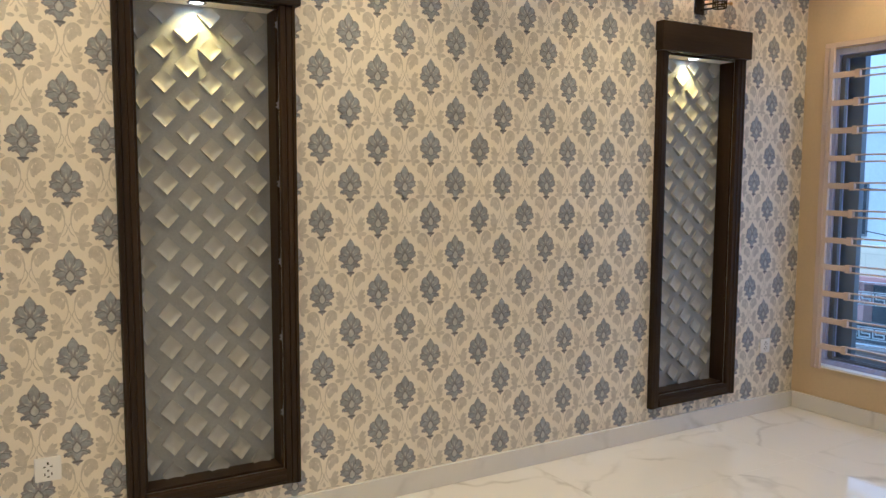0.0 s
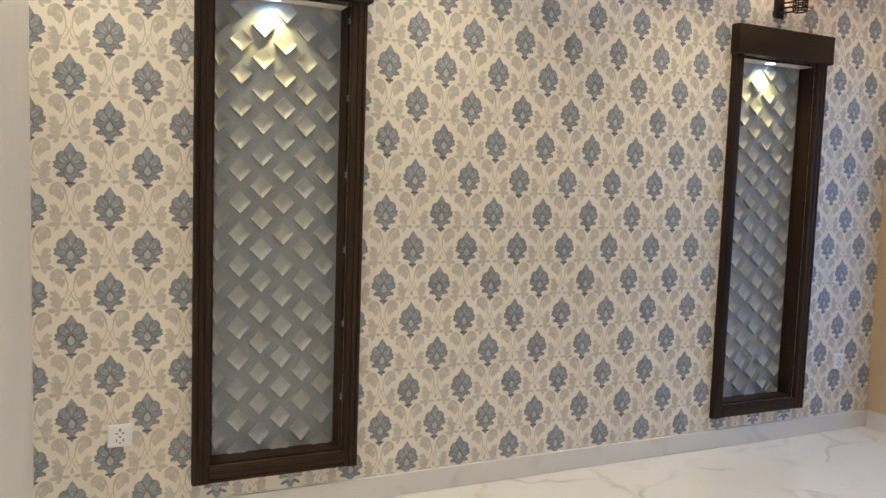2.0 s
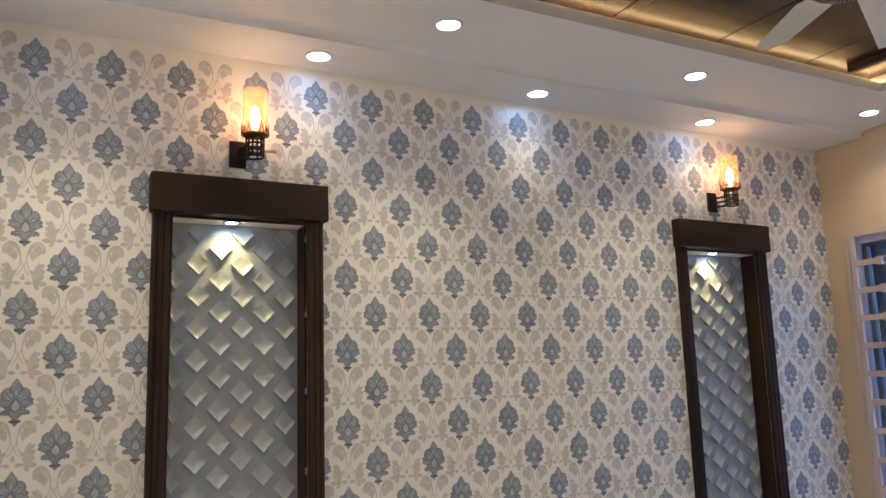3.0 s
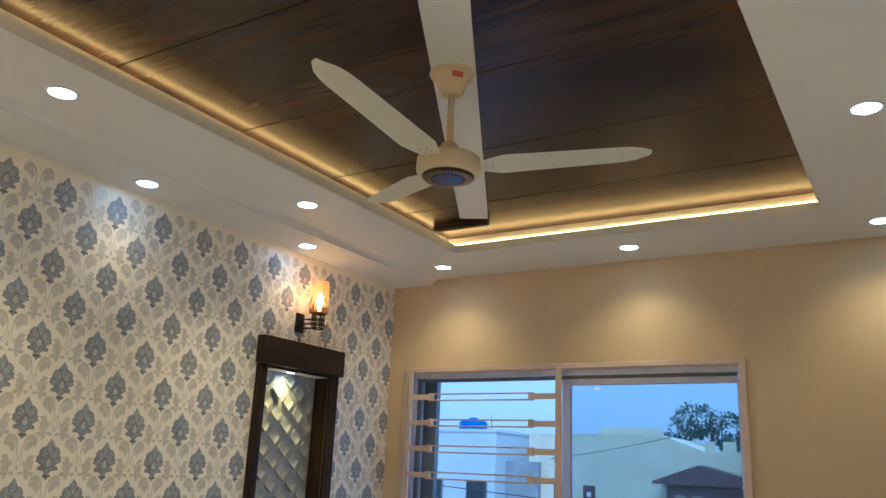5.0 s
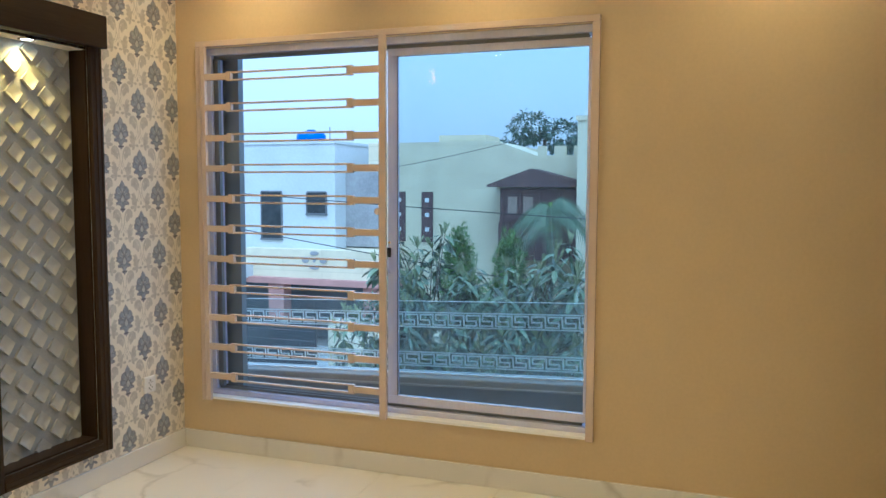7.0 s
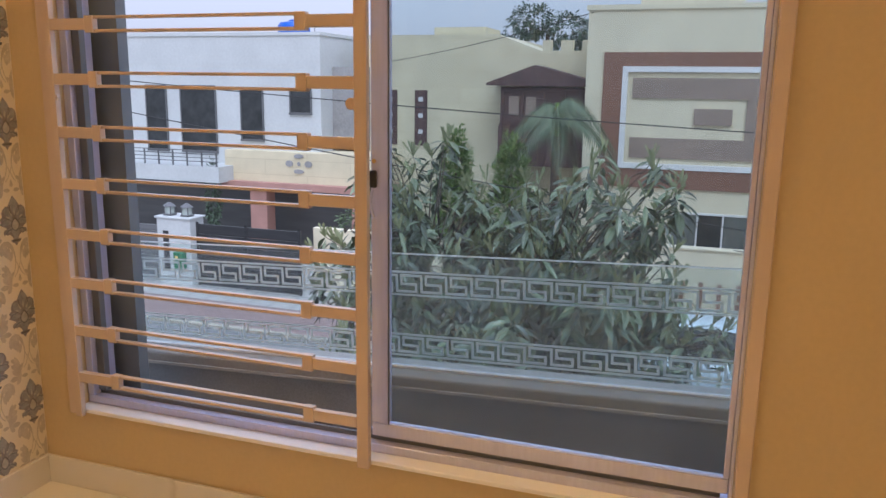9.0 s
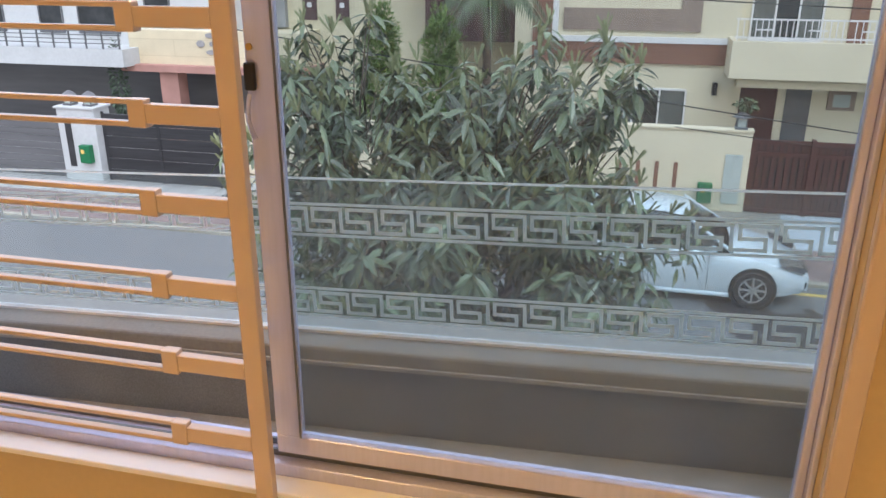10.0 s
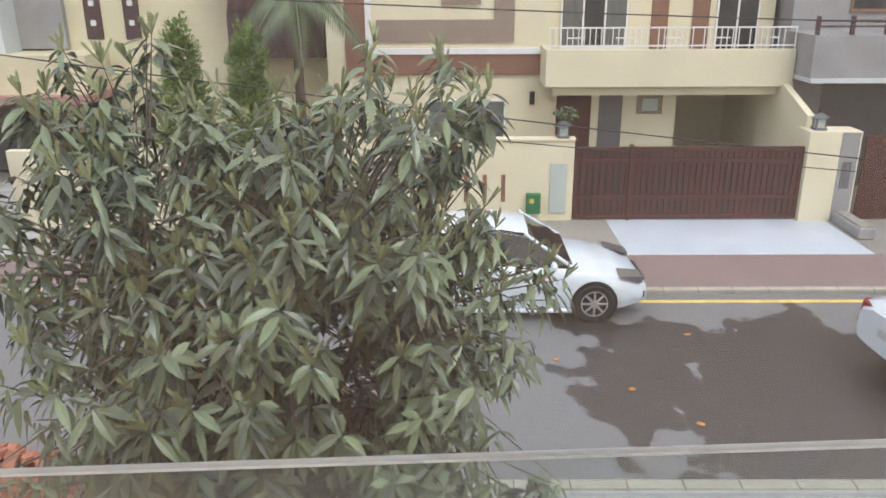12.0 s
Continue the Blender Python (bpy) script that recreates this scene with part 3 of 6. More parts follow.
def niche(nx):
    at = (nx + NW / 2, Y1, 0.168)
    fr = thing("wall_niche", at, "tall lit wall niche framed in dark moulded walnut", "niche", "wall niches")
    o0, o1, b0, t1 = nx - 0.064, nx + NW + 0.062, 0.168, 2.203
    f = Y1 - 0.035
    steps = [(0.0, 0.0022), (0.0, 0.026), (0.05, 0.033), (0.24, 0.035), (0.28, 0.029), (0.31, 0.029), (0.33, 0.033), (0.60, 0.033), (0.64, 0.027), (0.67, 0.027), (0.69, 0.029), (0.96, 0.027), (1.0, 0.018), (1.0, 0.0022)]
    for a, b, flip in ((o0, nx, False), (nx + NW, o1, True)):
        bm = bmesh.new()
        prof_ = [((b - (b - a) * u) if flip else (a + (b - a) * u), Y1 - h) for u, h in steps]
        add_prism(bm, prof_, lambda u, v, w: (u, v, b0 + w), NZ1 - b0)
        part("jamb", bm, M_WALNUT, fr)
    bm = bmesh.new()
    add_prism(bm, [(b0 + (NZ0 - b0) * u, Y1 - h) for u, h in steps], lambda u, v, w: (nx + w, v, u), NW)
    part("bottom_rail", bm, M_WALNUT_X, fr)
    part("header", box((o0 - 0.012, f - 0.022, NZ1), (o1 + 0.014, Y1 - 0.0022, t1), 0.004, 2), M_WALNUT_X, fr, "plain deep walnut header")
    # lining boards of the recess
    t = 0.012
    for nm, lo, hi in (("lining", (nx, Y1, NZ0), (nx + t, NBACK - 0.002, NZ1)), ("lining", (nx + NW - t, Y1, NZ0), (nx + NW, NBACK - 0.002, NZ1)), ("lining", (nx + t, Y1, NZ0), (nx + NW - t, NBACK - 0.002, NZ0 + t)), ("lining", (nx + t, Y1, NZ1 - t), (nx + NW - t, NBACK - 0.002, NZ1))):
        part(nm, box(lo, hi), M_WALNUT, fr)
    back = part("relief_panel", box((nx + t, NBACK - 0.004, NZ0 + t), (nx + NW - t, NBACK + 0.016, NZ1 - t)), M_NICHE_SHADED, fr, "blue-grey relief panel of raised diamonds")
    pz0, pz1 = NZ0 + t, NZ1 - t
    for c in range(6):
        for r in range(-3, 16):
            x = nx + 0.037 + 0.0863 * c
            z = 0.440 + 0.1253 * r + (0.063 if c % 2 else 0.0)
            if pz0 + 0.012 < z < pz1 - 0.03:
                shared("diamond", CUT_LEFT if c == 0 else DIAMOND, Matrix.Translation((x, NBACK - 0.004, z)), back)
    lamp = thing("niche_light", (nx + NW / 2 - 0.03, 3.525, NZ1 - t), "small recessed warm spotlight in the niche top", "downlight", "niche lights")
    bm = bmesh.new()
    add_lathe(bm, (nx + NW / 2 - 0.03, 3.525, NZ1 - t), [(0.034, 0), (0.036, -0.004), (0.028, -0.006), (0.026, -0.002)], 24)
    part("ring", bm, M_BRONZE, lamp, smooth=True)
    bm = bmesh.new()
    add_lathe(bm, (nx + NW / 2 - 0.03, 3.525, NZ1 - t - 0.0035), [(0.025, 0.001), (0.022, -0.001)], 20)
    part("lens", bm, M_LAMP, lamp)
    spot("niche_spot", (nx + NW / 2 - 0.03, 3.525, NZ1 - t - 0.012), (nx + NW / 2 - 0.03, 3.60, 1.80), NICHE_W, 125, 1.0, lamp, (1.0, 0.50, 0.065), 0.02)


for nx in NICHES:
    niche(nx)


# ---------------------------------------------------------------- wall lamps
def sconce(cx, zb):
    lamp = thing("wall_lamp", (cx, Y1, zb), "black iron wall lamp with ribbed amber glass, lit", "wall lamp", "wall lamps")
    part("back_plate", box((cx - 0.055, Y1 - 0.016, zb + 0.005), (cx + 0.012, Y1 - 0.002, zb + 0.115), 0.006, 2), M_IRON, lamp)
    ax, ay = cx + 0.022, Y1 - 0.105
    bm = bmesh.new()
    for z in (zb + 0.03, zb + 0.055, zb + 0.08):
        ring_ = [(ax + 0.034 * math.cos(a), ay + 0.034 * math.sin(a), z) for a in [2 * math.pi * i / 16 for i in range(17)]]
        for p, q in zip(ring_, ring_[1:]):
            add_tube(bm, p, q, 0.0045, n=6)
        add_tube(bm, (cx - 0.02, Y1 - 0.012, z), (ax - 0.02, ay + 0.028, z), 0.005, n=6)
    for i in range(6):
        a = 2 * math.pi * i / 6
        add_tube(bm, (ax + 0.034 * math.cos(a), ay + 0.034 * math.sin(a), zb + 0.03), (ax + 0.034 * math.cos(a), ay + 0.034 * math.sin(a), zb + 0.11), 0.004, n=6)
    part("cage_arm", bm, M_IRON, lamp)
    bm = bmesh.new()
    add_tube(bm, (ax + 0.034, ay, zb + 0.055), (ax + 0.07, ay - 0.01, zb + 0.058), 0.006, n=8)
    bmesh.ops.create_uvsphere(bm, u_segments=10, v_segments=6, radius=0.010, matrix=Matrix.Translation((ax + 0.074, ay - 0.01, zb + 0.058)))
    part("turn_key", bm, M_BRASS, lamp, "small pale brass key", True)
    bm = bmesh.new()
    add_lathe(bm, (ax, ay, zb + 0.105), [(0.02, 0), (0.046, 0.008), (0.049, 0.014), (0.043, 0.018), (0.03, 0.016)], 28)
    part("gallery_cup", bm, M_BRONZE, lamp, smooth=True)
    bm = bmesh.new()
    for i in range(14):
        a = 2 * math.pi * i / 14
        h = 0.046 if i % 2 else 0.032
        u = Vector((-math.sin(a), math.cos(a), 0))
        c = Vector((ax + 0.052 * math.cos(a), ay + 0.052 * math.sin(a), zb + 0.115))
        tip = c + Vector((0, 0, h))
        for sgn in (1, -1):
            add_tube(bm, c + u * 0.010 * sgn, tip, 0.0022, n=5)
        add_tube(bm, c + Vector((0, 0, h * 0.45)) - u * 0.006, c + Vector((0, 0, h * 0.45)) + u * 0.006, 0.0022, n=5)
    part("gallery", bm, M_BRONZE, lamp, "pierced bronze gallery round the glass foot")
    bm = bmesh.new()
    n = 48
    rings = []
    for z in (zb + 0.118, zb + 0.30):
        rings.append([(ax + (0.047 + 0.0016 * (i % 2)) * math.cos(2 * math.pi * i / n), ay + (0.047 + 0.0016 * (i % 2)) * math.sin(2 * math.pi * i / n), z) for i in range(n)])
    add_loft(bm, rings, caps=False)
    shade = part("glass_shade", bm, M_SHADE, lamp, "ribbed amber glass cylinder")
    shade.visible_shadow = False
    bm = bmesh.new()
    add_lathe(bm, (ax, ay, zb + 0.115), [(0.010, 0), (0.010, 0.02), (0.013, 0.035), (0.020, 0.065), (0.018, 0.09), (0.010, 0.112), (0.003, 0.122)], 20)
    part("bulb", bm, M_BULB, lamp, "glowing filament bulb", True)
    data = bpy.data.lights.new("bulb_light", "POINT")
    data.energy, data.color, data.shadow_soft_size = SCONCE_W, (1.0, 0.38, 0.06), 0.03
    pt = new("bulb_light", data)
    pt.location = (ax, ay - 0.0, zb + 0.262)
    under(pt, lamp)


sconce(1.477, 2.25)
sconce(4.085, 2.26)


# ---------------------------------------------------------------- downlights
def downlight(x, y, z, watts, cone):
    dl = thing("downlight", (x, y, z), "round white recessed ceiling downlight, lit", "downlight", "ceiling downlights")
    bm = bmesh.new()
    add_lathe(bm, (x, y, z), [(0.058, 0.0), (0.058, -0.003), (0.054, -0.006), (0.046, -0.005), (0.044, -0.001)], 32)
    part("rim", bm, M_CEIL, dl, smooth=True)
    bm = bmesh.new()
    add_lathe(bm, (x, y, z - 0.0035), [(0.0435, 0.0015), (0.040, -0.0005)], 28)
    part("lens", bm, M_LAMP, dl)
    spot("downlight_beam", (x, y, z - 0.012), (x, y, 0), watts, cone, 0.9, dl)


# the two at x 0.83 are unseen, added at the rows' spacing for brightness
for x, y in ((2.13, 2.945), (3.43, 2.945), (4.722, 2.955), (4.72, 1.78), (4.722, 0.58), (3.42, 0.56), (2.12, 0.57), (0.83, 0.57), (0.83, 2.945), (0.87, 1.77)):
    downlight(x, y, CEIL, SPOT_W if x < 4.5 else 0.38 * SPOT_W, 112 if x < 4.5 else 128)
for x in (1.745, 2.825, 3.91):
    downlight(x, 3.35, CORNICE, BORDER_W, 110)
    downlight(x - 0.01, 0.19, CORNICE, BORDER_W, 110)


# ---------------------------------------------------------------- ceiling fan
FX, FY = 2.80, 1.775
fan = thing("ceiling_fan", (FX, FY, WOODZ - 0.016), "cream three-blade ceiling fan with a blue badge, at rest", "fan")
bm = bmesh.new()
add_lathe(bm, (FX, FY, WOODZ - 0.016), [(0.078, 0), (0.080, -0.006), (0.076, -0.012), (0.060, -0.013), (0.056, -0.030), (0.046, -0.050), (0.042, -0.068), (0.032, -0.084), (0.013, -0.090)], 32)
canopy = part("canopy", bm, M_CREAM, fan, smooth=True)
bm = bmesh.new()
add_loft(bm, [[(FX + r * math.cos(a), FY + r * math.sin(a), WOODZ - z) for r, z in ((0.0606, 0.034), (0.0540, 0.052), (0.0530, 0.052), (0.0590, 0.034))] for a in [radians(-150 + 5 * k) for k in range(9)]])
part("sticker", bm, M_STICKER, canopy, "small red printed sticker")
bm = bmesh.new()
add_tube(bm, (FX, FY, WOODZ - 0.10), (FX, FY, 2.60), 0.012, n=16)
part("down_rod", bm, M_CREAM, fan, smooth=True)
bm = bmesh.new()
add_lathe(bm, (FX, FY, 2.49), [(0.085, 0.0), (0.102, 0.006), (0.108, 0.02), (0.106, 0.06), (0.094, 0.068), (0.048, 0.072), (0.038, 0.095), (0.024, 0.118), (0.013, 0.122)], 40)
part("motor_housing", bm, M_CREAM, fan, smooth=True)
bm = bmesh.new()
add_lathe(bm, (FX, FY, 2.482), [(0.088, 0.010), (0.086, 0.004), (0.056, 0.0), (0.054, 0.004)], 40)
part("bottom_ring", bm, M_DARK, fan, smooth=True)
bm = bmesh.new()
for i in range(40):
    a = 2 * math.pi * i / 40
    add_box(bm, (-0.0022, 0.058, -0.001), (0.0022, 0.082, 0.001))
    bm.verts.ensure_lookup_table()
    vs = bm.verts[-8:]
    bmesh.ops.transform(bm, matrix=Matrix.Translation((FX, FY, 2.4815)) @ Matrix.Rotation(a, 4, "Z"), verts=vs)
part("brass_rays", bm, M_BRASS, fan, "fine brass rays round the badge")
bm = bmesh.new()
add_lathe(bm, (FX, FY, 2.478), [(0.055, 0.006), (0.050, 0.001), (0.02, -0.001)], 32)
part("badge", bm, M_BLUE, fan, "round blue badge", True)
for deg in (178, 58, -62):
    bm = bmesh.new()
    rot = Matrix.Translation((FX, FY, 2.535)) @ Matrix.Rotation(radians(deg), 4, "Z")
    rings = []
    for k in range(15):
        q = k / 14
        r = 0.10 + 0.57 * q
        w = 0.070 - 0.016 * q if q < 0.8 else 0.0572 * math.sqrt(max(1 - ((q - 0.8) / 0.2) ** 2, 0.06))
        if q < 0.14:
            w = 0.034 + 0.034 * q / 0.14
        pitch = radians(-5 + 1 * q)
        dz = 0.06 * q
        rings.append([rot @ Vector((r, u * w * math.cos(pitch), dz + u * w * math.sin(pitch) + v - 0.004 * u * u)) for u, v in ((-1, 0), (-0.5, 0.003), (0, 0.004), (0.5, 0.003), (1, 0), (0.5, -0.002), (0, -0.002), (-0.5, -0.002))])
    add_loft(bm, rings)
    blade = part("blade", bm, M_BLADE, fan, smooth=True)
    bm = bmesh.new()
    for u in (-0.012, 0.012):
        for r in (0.125, 0.15):
            p = rot @ Vector((r, u, -0.004))
            add_tube(bm, p, p + Vector((0, 0, 0.004)), 0.003, n=8)
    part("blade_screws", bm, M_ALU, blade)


# ---------------------------------------------------------------- sockets
def socket(x, z):
    so = thing("wall_socket", (x, Y1, z), "white plastic wall socket plate on the wallpaper", "socket", "wall sockets")
    part("plate", box((x - 0.0425, Y1 - 0.012, z - 0.043), (x + 0.0425, Y1 - 0.0022, z + 0.043), 0.004, 2), M_SOCKET, so)
    part("face", box((x - 0.028, Y1 - 0.014, z - 0.034), (x + 0.028, Y1 - 0.0122, z + 0.034), 0.0008), M_SOCKET, so)
    for u, v, w, h in ((0, 0.022, 0.003, 0.005), (-0.011, 0.010, 0.004, 0.002), (0.011, 0.010, 0.004, 0.002), (0, -0.004, 0.003, 0.003), (-0.011, -0.016, 0.002, 0.005), (0.011, -0.016, 0.002, 0.005), (0, -0.026, 0.004, 0.002)):
        part("pin_hole", box((x + u - w, Y1 - 0.0146, z + v - h), (x + u + w, Y1 - 0.0142, z + v + h)), M_DARK, so)


socket(0.886, 0.388)
socket(4.718, 0.408)


# ---------------------------------------------------------------- window
window = tagged(thing("window_1", (X1, 2.32, WZ0), "silver aluminium sliding window, one half slid open", "window"), kind="structure")
# beige casing on the wall face
for lo, hi in (((X1 - 0.022, WY0 - 0.035, WZ1), (X1, WY1 + 0.032, WZ1 + 0.03)), ((X1 - 0.022, WY1, WZ0 - 0.02), (X1, WY1 + 0.032, WZ1)), ((X1 - 0.022, WY0 - 0.035, WZ0 - 0.02), (X1, WY0, WZ1))):
    part("casing", box(lo, hi, 0.003), M_GRILLE, window)
part("window_sill", box((X1 - 0.024, WY0, WZ0 - 0.010), (X1 + 0.0305, WY1, WZ0 + 0.004), 0.002), M_SOCKET, window, "narrow white sill")
fx0, fx1 = X1 + 0.03, X1 + 0.135
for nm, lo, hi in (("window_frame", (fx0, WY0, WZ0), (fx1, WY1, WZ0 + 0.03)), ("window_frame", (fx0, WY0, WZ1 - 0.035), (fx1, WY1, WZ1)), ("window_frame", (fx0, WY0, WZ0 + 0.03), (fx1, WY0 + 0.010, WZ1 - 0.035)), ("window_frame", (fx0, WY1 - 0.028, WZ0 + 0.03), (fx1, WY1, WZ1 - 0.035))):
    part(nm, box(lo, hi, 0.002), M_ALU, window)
for x in (X1 + 0.062, X1 + 0.098):
    for z0, z1 in ((WZ0 + 0.03, WZ0 + 0.044), (WZ1 - 0.052, WZ1 - 0.035)):
        part("track", box((x - 0.003, WY0 + 0.028, z0), (x + 0.003, WY1 - 0.028, z1)), M_ALU_DK, window)


def sash(xc, y0, y1, stile0, mat):
    sa = part("sash", box((xc - 0.014, y0, WZ0 + 0.046), (xc + 0.014, y1, WZ0 + 0.088), 0.002), mat, window)
    part("sash_top", box((xc - 0.014, y0, WZ1 - 0.09), (xc + 0.014, y1, WZ1 - 0.054), 0.002), mat, sa)
    part("stile", box((xc - 0.014, y0, WZ0 + 0.088), (xc + 0.014, y0 + 0.014, WZ1 - 0.09), 0.002), mat, sa)
    part("stile", box((xc - 0.014, y1 - stile0, WZ0 + 0.088), (xc + 0.014, y1, WZ1 - 0.09), 0.002), mat, sa)
    g = part("pane", box((xc - 0.0025, y0 + 0.010, WZ0 + 0.084), (xc + 0.0025, y1 - stile0 + 0.004, WZ1 - 0.086)), M_GLASS, sa, "clear slightly hazy glass")
    g.visible_shadow = False
    part("gasket", box((xc - 0.016, y1 - stile0 - 0.004, WZ0 + 0.088), (xc - 0.0142, y1 - stile0, WZ1 - 0.09)), M_ALU_DK, sa)
    return sa


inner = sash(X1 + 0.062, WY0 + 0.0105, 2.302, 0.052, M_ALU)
for nm, lo, hi in (("side_track", (X1 + 0.05, WY1 - 0.058, WZ0 + 0.044), (X1 + 0.075, WY1 - 0.028, WZ1 - 0.052)),):
    part(nm, box(lo, hi, 0.002), M_ALU_DK, window)
# latch on the sash
hy, hz = 2.292, 1.105
latch = part("latch_plate", box((X1 + 0.036, hy - 0.010, hz - 0.028), (X1 + 0.0475, hy + 0.010, hz + 0.020), 0.004, 2), M_DARK, inner, "black sash latch")
bm = bmesh.new()
curve = [(X1 + 0.040 - 0.016 * math.sin(math.pi * k / 10), hy + 0.002 - 0.004 * k / 10, hz - 0.035 - 0.075 * k / 10) for k in range(11)]
for p, q in zip(curve, curve[1:]):
    add_tube(bm, p, q, 0.0045, n=8)
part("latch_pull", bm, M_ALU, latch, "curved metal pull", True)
bm = bmesh.new()
add_tube(bm, (X1 + 0.044, hy, hz + 0.045), (X1 + 0.048, hy, hz + 0.045), 0.006, n=12)
part("latch_screw", bm, M_BRASS, latch)

# safety grille over the open half
grille = thing("window_grille", (X1 - 0.028, 2.8, WZ0), "cream enamelled steel safety grille with twin-rod bars", "grille")
gx0, gx1 = X1 - 0.045, X1 - 0.0245
GY0, GY1 = 2.272, 3.318
for y0, y1 in ((GY0, GY0 + 0.036), (GY1 - 0.024, GY1)):
    part("post", box((gx0, y0, WZ0 - 0.015), (gx1, y1, WZ1), 0.0015), M_GRILLE, grille)
for k in range(11):
    z = 0.418 + 0.1568 * k
    for y0, y1 in ((GY0 + 0.036, 2.445), (3.165, GY1 - 0.024)):
        part("bar_end", box((gx0, y0, z - 0.0165), (gx1, y1, z + 0.0165), 0.0015), M_GRILLE, grille)
    for y0, y1 in ((2.445, 2.478), (3.135, 3.165)):
        part("bar_knuckle", box((gx0 - 0.001, y0, z - 0.024), (gx1 + 0.001, y1, z + 0.024), 0.0015), M_GRILLE, grille)
    for dz in (-0.019, 0.019):
        part("rod", box((gx0 + 0.002, 2.478, z + dz - 0.0045), (gx1 - 0.002, 3.135, z + dz + 0.0045), 0.0015), M_GRILLE, grille)
for y, z in ((GY0 + 0.046, 1.305), (GY1 - 0.012, 1.305)):
    bm = bmesh.new()
    add_tube(bm, (gx0 + 0.004, y, z), (gx1 - 0.004, y, z), 0.016, n=16)
    part("fixing_tab", bm, M_GRILLE, grille)

# ---------------------------------------------------------------- balcony ledge outside the window
M_COPE = material("grey_stone_coping", (0.34, 0.33, 0.31), 0.45, vary=0.08, scale=5, fine=0.08, fine_scale=90, bump=0.1)
M_DKSTONE = material("dark_grey_granite", (0.25, 0.26, 0.28), 0.45, vary=0.1, scale=6, fine=0.15, fine_scale=220, bump=0.1)
M_LEDGE = material("pale_cement_ledge", (0.45, 0.44, 0.42), 0.7, vary=0.12, scale=7, fine=0.08, bump=0.15)
M_SLATE = material("slate_cladding", (0.17, 0.205, 0.24), 0.45, vary=0.08, scale=6, bump=0.1)
M_OUTWALL = material("outer_wall_render", (0.55, 0.50, 0.40), 0.8, vary=0.06, scale=2, bump=0.2)

PY0, PY1, GXP = 0.55, 3.62, 5.515
balcony = tagged(thing("balcony", (5.3, 2.1, 0.0), "narrow stone balcony ledge with a dark granite upstand", "balcony"), kind="structure")
part("slab", box((X1 + TH, PY0, 0.02), (5.60, PY1, 0.155)), M_LEDGE, balcony)
part("upstand", box((5.435, PY0, 0.155), (5.60, PY1, 0.345)), M_DKSTONE, balcony)
part("coping", box((5.425, PY0, 0.345), (5.61, PY1, 0.392), 0.008, 2), M_COPE, balcony, "smooth grey stone coping")
# thin pale strip in the ledge's colour
part("coping_lip", box((5.418, PY0, 0.345), (5.4248, PY1, 0.356), 0.001), M_LEDGE, balcony, "thin pale line under the coping")
part("end_wall", box((X1 + TH, 1.06, 0.155), (5.435, 1.20, 0.345)), M_COPE, balcony)
part("reveal", box((X1 + TH, 3.228, 0.17), (X1 + TH + 0.045, 3.45, 2.6)), M_SLATE, wall_east, "dark slate cladding beside the window")
part("lower_wall", box((X1 + TH, -4.0, -4.2), (X1 + TH + 0.06, 9.0, 0.0)), M_OUTWALL, wall_east)

rail = thing("balcony_glass_railing", (GXP, 2.1, 0.392), "clear glass balcony railing with etched key-pattern bands", "railing")
pane = part("glass_panel", box((GXP - 0.005, PY0, 0.392), (GXP + 0.005, PY1, 0.799)), M_RAILGLASS, rail)
pane.visible_shadow = False
part("glass_edge", box((GXP - 0.0052, PY0, 0.7992), (GXP + 0.0052, PY1, 0.8025)), M_FROST, rail, "pale polished top edge")
part("floor_channel", box((GXP - 0.012, PY0, 0.392), (GXP + 0.012, PY1, 0.399)), M_SOCKET, rail, "white channel under the glass")
PITCH = 0.090
key = [(0, 1), (0, 0), (0.78, 0), (0.78, 0.46), (0.19, 0.46), (0.19, 1), (1, 1)]
for zb, zt in ((0.658, 0.738), (0.440, 0.515)):
    for z in (zb, zt):
        part("band_line", box((GXP - 0.0068, PY0, z - 0.0034), (GXP - 0.0052, PY1, z + 0.0034)), M_FROST, rail)
    h0, hh = zb + 0.012, zt - zb - 0.024
    bm = bmesh.new()
    hw = 0.0042
    for a, b in zip(key, key[1:]):
        (u0, v0), (u1, v1) = sorted((a, b))
        y_hi, y_lo = -u0 * PITCH + hw, -u1 * PITCH - hw
        add_box(bm, (-0.0008, y_lo, min(v0, v1) * hh - hw), (0.0008, y_hi, max(v0, v1) * hh + hw))
    key_me = mesh_of("key_motif", bm, M_FROST)
    for k in range(-16, 18):
        y = 2.132 - k * PITCH
        if PY0 + PITCH < y < PY1:
            shared("key_motif", key_me, Matrix.Translation((GXP - 0.0060, y, h0)), rail)


FALL = Matrix.Rotation(radians(-2.2), 4, "X")
for ob in (balcony, rail):
    ob.matrix_world = Matrix.Translation(ob.location) @ FALL


# ---------------------------------------------------------------- street
G = -4.0
M_ASPHALT = None


